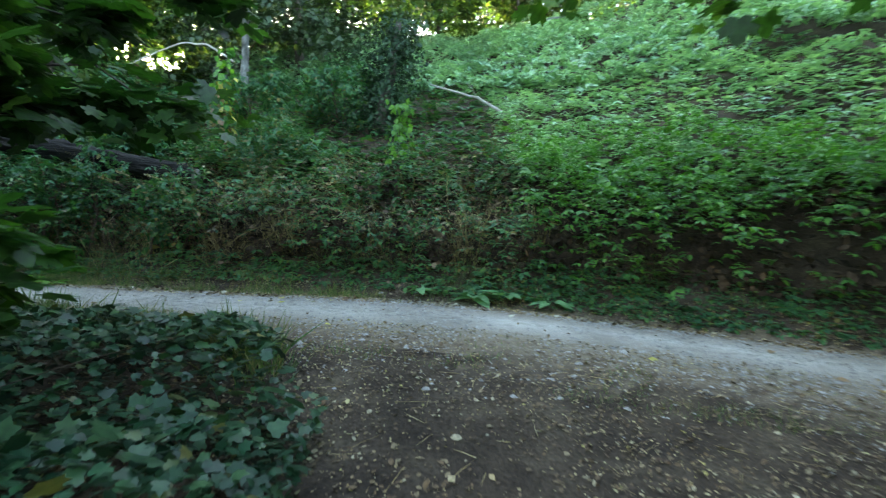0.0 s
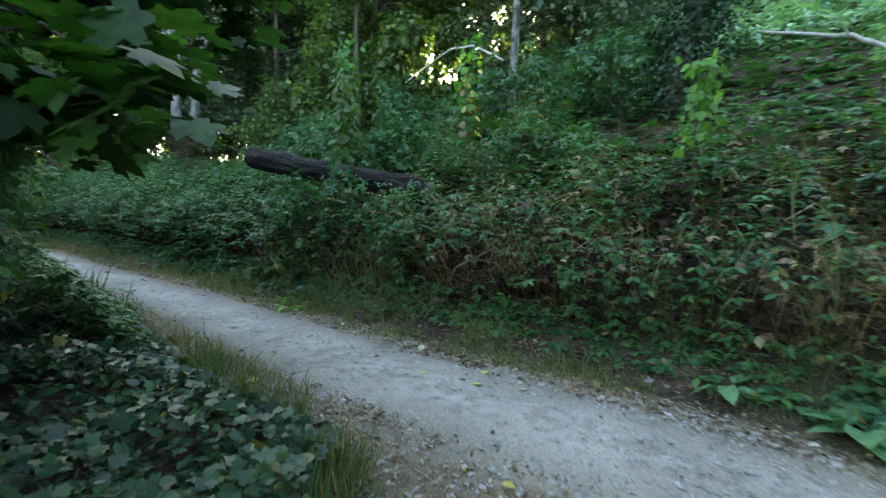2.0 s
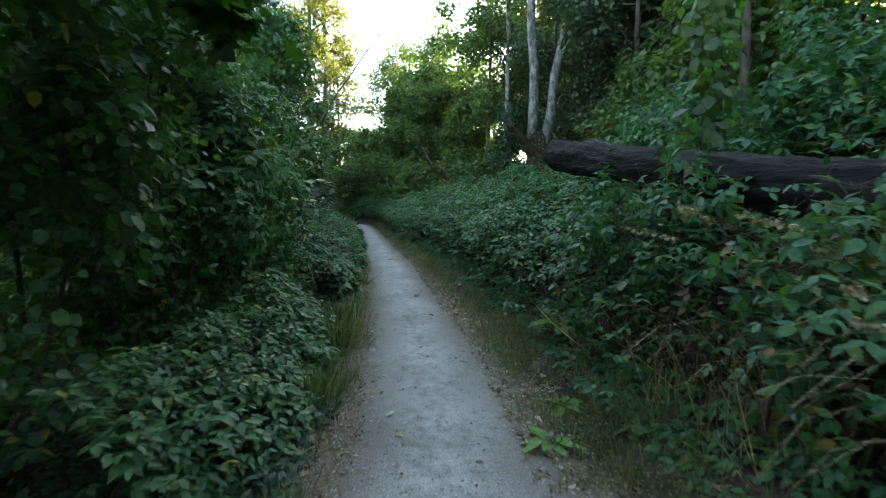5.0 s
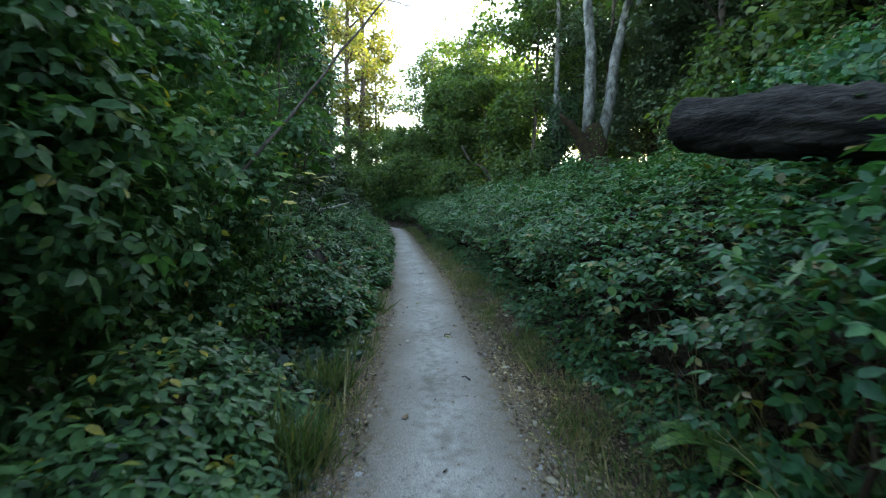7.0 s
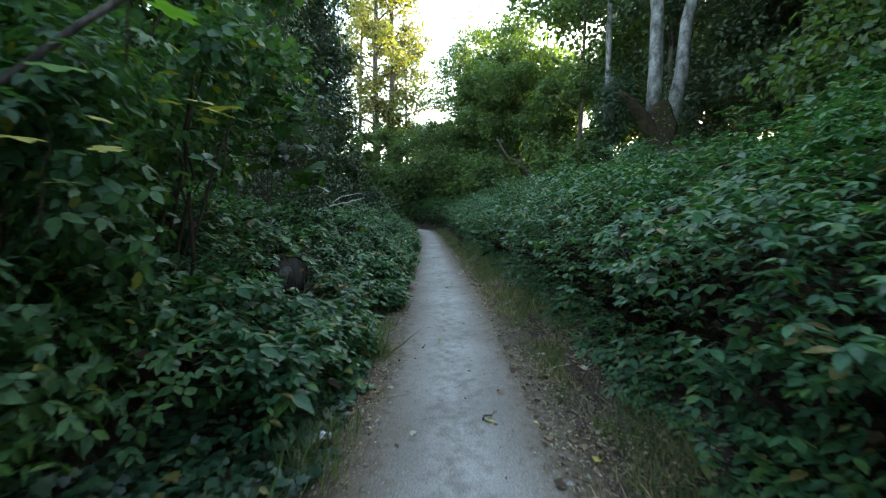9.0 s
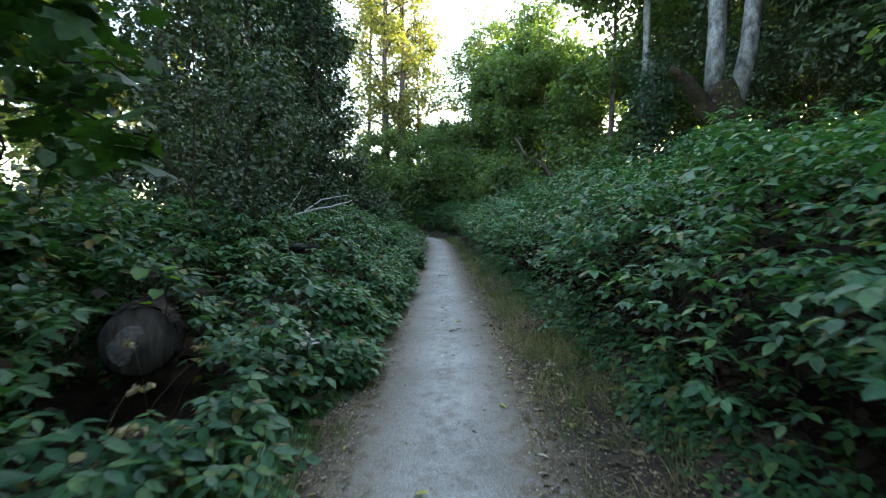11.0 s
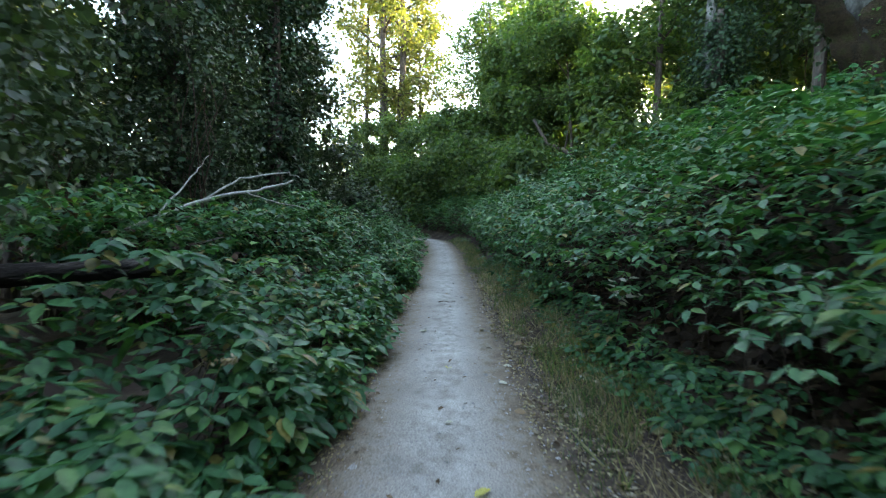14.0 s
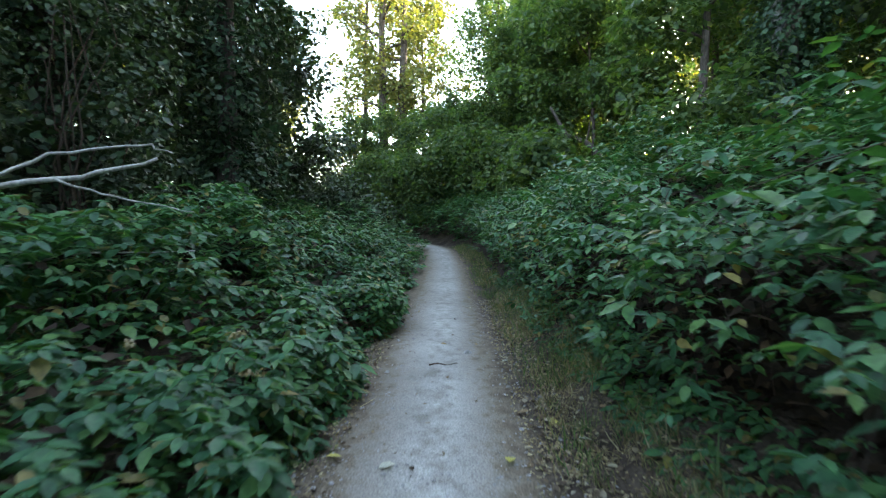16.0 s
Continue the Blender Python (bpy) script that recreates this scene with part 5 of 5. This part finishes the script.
def tuft(x, y, n, size, label, mat=M_GRASS, spread=0.12):
    z = float(land(x, y))
    ob = root("grass_tuft", (x, y, z), label, "grass", "grass tufts")
    p = np.array([x, y, z]) + jitter(n, spread) * [1, 1, 0]
    p[:, 2] = land(p[:, 0], p[:, 1]) - 0.01
    tip = np.array([0, 0, 1.0]) + (p - [x, y, z]) * [2.5, 2.5, 0] + jitter(n, 0.22)
    g = Geo()
    g.scatter(BLADE, p, jitter(n, 1.0) * [1, 1, 0.2], tip, size * np.exp(RNG.normal(0, 0.3, n)))
    part("grass", g, mat, ob, kind="stuff")
    for i in range(14):
        q = np.array([[x, y, z]]) + jitter(1, spread) * [1, 1, 0]
        g = Geo()
        g.scatter(BLADE, q, jitter(1, 1.0) * [1, 1, 0.2], np.array([[0, 0, 1.0]]) + jitter(1, 0.3), size * 1.3)
        part("blade", g, mat, ob)


for x, y, n, s in [(-1.55, 3.75, 420, 0.2), (-1.9, 4.1, 320, 0.18), (-1.3, 3.4, 220, 0.16), (-3.9, 4.55, 200, 0.2), (-6.6, 4.9, 240, 0.28), (-8.2, 5.1, 260, 0.32), (-12.9, 5.45, 260, 0.3), (-9.6, 5.2, 240, 0.3)]:
    tuft(x, y, n, s, "tuft of long green grass beside the ivy")


T = np.linspace(0, 1, 6)
ARCH = (np.concatenate([np.stack([w * (1 - 0.7 * T), 0.6 * T ** 1.7, 0.95 * T - 0.5 * T ** 3], -1) for w in (-0.003, 0.003)]), [(i, 6 + i, 7 + i, i + 1) for i in range(5)])


def straw_tuft(x, q, n, size):
    """Dry grass rooted in the bank, arching out over the brambles."""
    y = float(path_y(x) + verge(x)) + q
    z = float(land(x, y))
    ob = root("dry_grass_tuft", (x, y, z), "dry straw-coloured grass arching out of the brambles", "grass", "dry grass tufts on the bank")
    p = np.array([x, y, z]) + jitter(n, 0.1) * [1, 1, 0]
    p[:, 2] = land(p[:, 0], p[:, 1]) - 0.01
    g = Geo()
    g.scatter(ARCH, p, np.array([0, -0.15, 1.0]) + jitter(n, 0.16), np.array([0, -1.0, 0]) + jitter(n, 0.55), size * np.exp(RNG.normal(0, 0.22, n)))
    part("grass", g, M_STRAW, ob, kind="stuff")


for x, q, n, size in [(-3.7, 0.75, 40, 1.2), (-2.9, 1.3, 36, 1.2), (-2.3, 0.8, 46, 1.3), (-1.5, 1.5, 44, 1.2), (-1.0, 0.9, 34, 1.25), (-0.4, 1.2, 46, 1.2), (0.3, 0.85, 42, 1.3), (0.8, 1.5, 40, 1.2), (-4.7, 0.6, 28, 1.1), (-5.6, 0.55, 20, 1.0), (1.4, 1.2, 30, 1.3)]:
    straw_tuft(x, q, n, size)


# ---- broad-leaved plants by the path ----
BROAD = leaflet(0.28, 0.09, 0.34)


def broad_plant(name, x, y, n, size, label, mat, rise=0.55):
    z = float(land(x, y))
    ob = root(name, (x, y, z), label, "plant")
    for i in range(n):
        a = i * 2.4 + RNG.normal(0, 0.2)
        el = RNG.uniform(0.25, 0.9) * rise
        d = np.array([[math.cos(a), math.sin(a), el]])
        p = np.array([[x, y, z + 0.02]]) + d * 0.06
        g = Geo()
        g.scatter(BROAD, p, np.array([[0, 0, 1.0]]) + jitter(1, 0.15) - d * 0.2, d, size * RNG.uniform(0.7, 1.2))
        part("leaf", g, mat, ob)
    return ob


M_COMFREY = leaf_material("comfrey_leaf", [(0.0, G(0.09, 0.22, 0.11)), (1.0, G(0.14, 0.28, 0.14))], rough=0.5, trans=0.25)
M_LIME = leaf_material("sapling_lime_leaf", [(0.0, G(0.09, 0.22, 0.05)), (1.0, G(0.15, 0.3, 0.06))], trans=0.4)
for x, y, n, s in [(0.45, 6.3, 15, 0.31), (0.85, 6.25, 12, 0.26), (-0.3, 6.5, 6, 0.22), (1.4, 6.05, 8, 0.24)]:
    broad_plant("comfrey_plant", x, y, n, s, "broad-leaved green comfrey plant at the foot of the bank", M_COMFREY, 1.3)
broad_plant("seedling", -5.4, 6.55, 8, 0.17, "bright green seedling on the grassy verge", M_LIME, 1.4)
broad_plant("seedling", -6.0, 6.95, 7, 0.15, "green seedling on the grassy verge", M_LIME, 1.2)


def fern(x, y, n, size, label):
    z = float(land(x, y)) + 0.9 * (hill(x, float(y - path_y(x) - verge(x))) > 0.3)
    ob = root("fern", (x, y, float(land(x, y))), label, "fern", "ferns")
    for i in range(n):
        a = i * 2 * math.pi / n + RNG.normal(0, 0.2)
        t = np.linspace(0.06, 1, 26)
        ln = size * RNG.uniform(0.8, 1.15)
        line = np.stack([x + math.cos(a) * ln * t, y + math.sin(a) * ln * t, z + ln * (0.9 * t - 0.75 * t * t)], -1)
        tan = unit(np.gradient(line, axis=0))
        sidew = np.array([-math.sin(a), math.cos(a), 0])
        w = ln * 0.17 * np.sin(math.pi * np.clip(t * 0.9 + 0.08, 0, 1)) + 0.01
        g = Geo()
        for s in (1, -1):
            g.scatter(KITE, line, np.cross(tan, np.tile(sidew, (26, 1))) * -1, s * sidew + tan * 0.35 - [0, 0, 0.15], w)
        part("frond", g, M_FERN, ob, kind="stuff")


for x, y, n, s in [(-4.2, 10.2, 8, 0.8), (-7.5, 7.75, 7, 0.45)]:
    fern(x, y, n, s, "green fern with arching fronds among the brambles")


# ---- climbers, ivy trunk, dead branches, logs ----
def ivy_trunk(x, y, h, r, lean, n, label, size=0.14, fat=0.55):
    z = float(land(x, y))
    ob = root("ivy_tree", (x, y, z), label, "tree")
    line = limb_line((x, y, z - 0.1), (x + lean[0], y + lean[1], z + h), 0, 9, 0.01)
    g = Geo()
    g.tube(line, np.linspace(r, r * 0.4, 9), 9)
    part("trunk", g, M_BARK, ob, smooth=True)
    k = RNG.random(n)
    c = np.stack([np.interp(k, np.linspace(0, 1, 9), line[:, i]) for i in range(3)], -1)
    w = unit(RNG.normal(0, 1, (n, 3)) * [1, 1, 0.4])
    p = c + w * ((r + fat * RNG.random(n) ** 0.6) * (1 + 1.1 * wobble(c + w * 0.5, 1.1, 5.0)))[:, None]
    g = Geo()
    leafy(g, p, w, SIMPLE if y < 14 and x > -10 else KITE, size * 0.8, flat=0.6, loose=0.6)
    part("ivy_foliage", g, M_DARKIVY, ob, "dark ivy clothing the trunk", kind="stuff")


M_DARKIVY = leaf_material("shaded_ivy_leaf", [(0.0, G(0.02, 0.05, 0.03)), (1.0, G(0.04, 0.085, 0.04))], rough=0.5, trans=0.15, gloss=0.2)
ivy_trunk(-1.7, 11.9, 2.7, 0.18, (0.5, 0.1), 4200, "broken trunk wrapped in dark ivy on the slope", 0.1, 0.75)
ivy_trunk(-29.6, 15.2, 4.6, 0.25, (0, 0.2), 5000, "pale alder trunk thickly clothed in dark ivy", 0.16, 0.75)
tree("alder_tree", -29.9, 15.4, 16, 0.2, "slender pale alder behind the ivy trunk", (0.55, 1), 2.4, 6, 3500, 0.14, M_TREE, M_BIRCH)
ivy_trunk(-28.5, 2.2, 11, 0.25, (0, 0.2), 13000, "tall trunk thickly clothed in dark ivy", 0.16, 0.9)
ivy_trunk(-25.0, 1.2, 11, 0.25, (0, 0.2), 12000, "tall trunk thickly clothed in dark ivy", 0.16, 0.9)


def climber(x, y, h, n, label, mats):
    z = float(land(x, y))
    ob = root("climbing_plant", (x, y, z), label, "plant")
    line = limb_line((x, y, z), (x + 0.15, y, z + h), 0, 10, 0.012)
    g = Geo()
    g.tube(line, np.linspace(0.012, 0.004, 10), 5)
    part("stem", g, M_CANE, ob)
    for mat, lo, hi, m in mats:
        k = RNG.uniform(lo, hi, m)
        c = np.stack([np.interp(k, np.linspace(0, 1, 10), line[:, i]) for i in range(3)], -1)
        w = unit(RNG.normal(0, 1, (m, 3)) * [1, 1, 0.3])
        p = c + w * (0.05 + 0.22 * RNG.random(m)[:, None])
        g = Geo()
        leafy(g, p, w, LEAF, 0.12, flat=0.3, loose=0.35)
        part("foliage", g, mat, ob, kind="stuff")


climber(-4.3, 9.15, 2.9, 300, "tall climbing plant with yellowing and orange leaves", [(M_BUSH, 0.3, 1.0, 110), (LEAF_FALLEN[0], 0.45, 0.8, 26), (LEAF_FALLEN[2], 0.3, 0.75, 40)])
climber(-6.75, 8.75, 3.0, 300, "tall drooping climber with light green leaves", [(M_TREE, 0.25, 1.0, 380)])
climber(-7.5, 9.6, 3.6, 300, "tall drooping climber with light green leaves", [(M_BUSH, 0.3, 1.0, 300)])
climber(-0.9, 8.6, 1.9, 200, "bright green sapling standing out of the brambles", [(M_LIME, 0.5, 1.0, 90)])


def branch(name, lines, label, mat, at):
    ob = root(name, at, label, "branch")
    for pts, r in lines:
        q = np.array(pts, float)
        s = np.linspace(0, len(q) - 1, 4 * len(q))
        fine = np.stack([np.interp(s, np.arange(len(q)), q[:, i]) for i in range(3)], -1)
        fine[1:-1] += jitter(len(fine) - 2, 0.008)
        g = Geo()
        g.tube(fine, np.linspace(r, r * 0.35, len(fine)), 7)
        part("limb", g, mat, ob, smooth=True)
    return ob


branch("dead_branch", [
    ([(-20.5, 2.2, 0.5), (-20.9, 3.0, 1.25), (-21.2, 3.75, 1.6), (-21.5, 4.35, 1.75), (-21.7, 4.74, 1.9)], 0.035),
    ([(-21.2, 3.75, 1.6), (-21.5, 4.1, 1.9), (-21.75, 4.6, 2.0), (-21.8, 4.8, 1.95)], 0.015),
    ([(-21.0, 3.3, 1.4), (-21.3, 3.6, 1.95), (-21.5, 3.7, 2.2)], 0.014),
    ([(-21.4, 4.2, 1.72), (-21.6, 4.5, 1.6), (-21.7, 5.0, 1.5)], 0.01),
    ([(-21.2, 3.4, 1.0), (-21.6, 4.2, 1.2), (-21.9, 4.9, 1.2)], 0.012)], "bleached bare dead branch lying over the brambles", M_DEAD, (-20.5, 2.2, 0.0))
branch("leaning_branch", [([(-9.6, 3.9, 1.2), (-10.7, 4.88, 2.8), (-12.0, 5.78, 4.5), (-13.2, 7.0, 6.3)], 0.022), ([(-12.0, 5.78, 4.5), (-12.9, 6.2, 4.8), (-13.6, 6.3, 5.2)], 0.012)], "thin dark bare branch leaning out of the shrubs", M_BARK, (-9.6, 3.9, float(land(-9.6, 3.9))))
branch("arching_branch", [([(-5.7, 13.2, 4.9), (-6.3, 12.8, 5.25), (-6.9, 12.7, 5.25), (-7.7, 12.7, 4.95), (-8.3, 12.6, 4.6)], 0.03)], "thin pale branch arching over the undergrowth", M_DEAD, (-5.7, 13.2, float(land(-5.7, 13.2))))
branch("dead_branch", [([(2.0, 12.6, 3.4), (1.4, 12.2, 3.55), (0.8, 12.0, 3.8), (-0.4, 11.9, 4.1)], 0.06), ([(0.8, 12.0, 3.8), (0.5, 11.7, 4.1)], 0.02)], "grey dead branch lying on the vine slope", M_DEAD, (2.0, 12.6, float(land(2.0, 12.6))))
branch("dead_branch", [([(-25.5, -1.5, 0.0), (-25.2, 0.5, 3.2), (-25.5, 1.4, 4.6)], 0.05), ([(-25.2, 0.5, 3.2), (-25.2, 1.2, 3.6)], 0.02)], "pale bare leaning branch among the trees", M_DEAD, (-25.5, -1.5, float(land(-25.5, -1.5))))

log("cut_log", (-13.93, 4.53, 0.56), (-16.4, 3.4, 0.3), 0.24, "cut log with a weathered sawn end among the brambles")
log("fallen_log", (-19.45, 4.42, float(path_z(-19.45)) + 0.97), (-17.3, 3.5, float(path_z(-17.3)) + 1.05), 0.075, "thin grey fallen log lying over the brambles")

# sticks on the path
for x, off, ang, ln in [(-22.6, 0.02, 12, 0.28), (-11.3, 0.25, 50, 0.2), (-9.6, 0.3, 120, 0.14), (-13.1, -0.3, 70, 0.12), (-16.8, 0.1, 20, 0.1)]:
    y = float(path_y(x)) + off
    z = float(gravel_top(np.array([[x, y, 0.0]]))[0]) + 0.012
    d = np.array([math.cos(radians(ang)), math.sin(radians(ang)), 0]) * ln / 2 @ np.array([[0, 1, 0], [-1, 0, 0], [0, 0, 1]])
    g = Geo()
    g.tube(limb_line(np.array([x, y, z]) - d, np.array([x, y, z]) + d, 0.01, 6, 0.04), np.linspace(0.008, 0.003, 6), 6)
    single("stick", g, M_CANE, "small brown stick lying on the gravel path", "stick", "sticks on the path")

# a crooked dark trunk leaning out of the slope's thicket
branch("crooked_snag", [([(-37.0, 13.9, float(land(-37.0, 13.9)) - 0.1), (-37.3, 13.5, 4.1), (-37.7, 13.0, 4.85), (-37.9, 12.2, 5.2), (-38.2, 11.6, 6.4)], 0.17), ([(-37.7, 13.0, 4.85), (-37.6, 13.2, 6.5)], 0.05)], "crooked dark bare trunk leaning out of the thicket", M_BARK, (-37.0, 13.9, float(land(-37.0, 13.9))))


# ---- small things by the path ----
def sprig(name, x, y, z, n, size, label, mat, template, spread=0.12, drop=0.3):
    """A short stem with leaves of its own, each a part."""
    ob = root(name, (x, y, z), label, "sprig")
    g = Geo()
    g.tube(limb_line((x, y, z - drop), (x + 0.05, y + 0.08, z + 0.1), 0.02, 6, 0.02), np.linspace(0.006, 0.003, 6), 5)
    part("stem", g, M_CANE, ob)
    p = np.array([x, y, z]) + jitter(n, spread)
    single_leaves(ob, p, np.tile([0.5, 0.6, 0.2], (n, 1)), template, size, mat)


sprig("withered_sprig", -19.3, 8.28, 0.72, 16, 0.09, "bleached withered leaves hanging in the brambles", LEAF_FALLEN[1], SIMPLE, 0.09)
sprig("withered_sprig", -14.7, 5.4, 0.36, 10, 0.06, "pale withered leaves hanging in the brambles", LEAF_FALLEN[1], SIMPLE, 0.1)
sprig("yellow_sprig", -10.57, 5.0, 1.78, 5, 0.13, "yellow autumn leaves on the edge of the shrub", LEAF_FALLEN[0], MAPLE, 0.12)
sprig("yellow_sprig", -9.82, 4.6, 1.48, 4, 0.12, "yellow autumn leaves on the edge of the shrub", LEAF_FALLEN[0], MAPLE, 0.1)
sprig("yellow_sprig", -8.9, 4.8, 0.25, 6, 0.09, "yellow autumn leaves low on the shrub", LEAF_FALLEN[0], SIMPLE, 0.12)
sprig("lime_sprig", -9.8, 4.95, 2.15, 6, 0.14, "bright green young leaves on the shrub", M_LIME, MAPLE, 0.16)
sprig("lime_sprig", -19.6, 5.0, 0.85, 8, 0.12, "bright green young bramble leaves", M_LIME, SIMPLE, 0.12)
sprig("lime_sprig", -14.1, 4.6, 0.9, 5, 0.12, "bright green young leaves over the cut log", M_LIME, SIMPLE, 0.08)


def seed_stalk(x, y, h, lean, label):
    z = float(land(x, y))
    ob = root("grass_stalk", (x, y, z), label, "grass stalk", "seeding grass stalks")
    t = np.linspace(0, 1, 9)
    line = np.stack([x + lean[0] * t ** 2, y + lean[1] * t ** 2, z + h * (t - 0.12 * t ** 4)], -1)
    g = Geo()
    g.tube(line, np.linspace(0.0018, 0.0009, 9), 4)
    part("stalk", g, M_STRAW, ob)
    n = 40
    k = RNG.random(n)
    p = line[-1] + (line[-1] - line[-2]) * k[:, None] * 1.2 + np.array([lean[0], lean[1], -0.25]) * k[:, None] * 0.25 + jitter(n, 0.007)
    g = Geo()
    g.scatter(KITE, p, jitter(n, 1.0), np.array([lean[0], lean[1], -0.5]) + jitter(n, 0.3), 0.03)
    part("seed_head", g, M_STRAW, ob, "pale drooping seed head", kind="stuff")


for i in range(16):
    x = RNG.uniform(-6.6, -1.6)
    seed_stalk(x, float(path_y(x) + verge(x)) + RNG.uniform(0.25, 0.7), RNG.uniform(1.1, 1.6), (RNG.normal(0, 0.25), RNG.uniform(-0.45, 0.05)), "tall dry grass stalk with a drooping seed head")
for i in range(14):
    x = RNG.uniform(-21, -12.5)
    seed_stalk(x, float(path_y(x)) - RNG.uniform(1.1, 1.9), RNG.uniform(0.6, 1.0), (RNG.normal(0, 0.2), RNG.uniform(-0.1, 0.3)), "dry grass stalk standing in the brambles")

# a scrap of white paper in the grass
g = Geo()
xs, ys = np.meshgrid(np.linspace(-0.05, 0.05, 6), np.linspace(-0.04, 0.04, 6), indexing="ij")
P = np.stack([-11.05 + xs.ravel(), 5.46 + ys.ravel(), np.zeros(36)], -1)
P[:, 2] = land(P[:, 0], P[:, 1]) + 0.05 + 0.05 * wobble(P, 22.0)
ii, jj = np.meshgrid(np.arange(5), np.arange(5), indexing="ij")
g.add(P, np.stack([ii * 6 + jj, (ii + 1) * 6 + jj, (ii + 1) * 6 + jj + 1, ii * 6 + jj + 1], -1).reshape(-1), np.full(25, 4))
single("paper_scrap", g, surface_material("dirty_white_paper", [(0.3, G(0.5, 0.5, 0.49)), (0.7, G(0.72, 0.72, 0.71))], 30.0, 120.0, 0.8, 0.2, 0.002), "crumpled white paper scrap lying in the grass", "litter")

# slender trees leaning over the far bend
for x, y, h in [(-48.5, 9.9, 14), (-51, 12.8, 16)]:
    tree("broadleaf_tree", x, y, h, 0.14, "slender broadleaf tree with open crown over the bend", (0.3, 1.0), 2.5, 13, 4200, 0.22, M_TREE, M_BARK, blob=1.0)
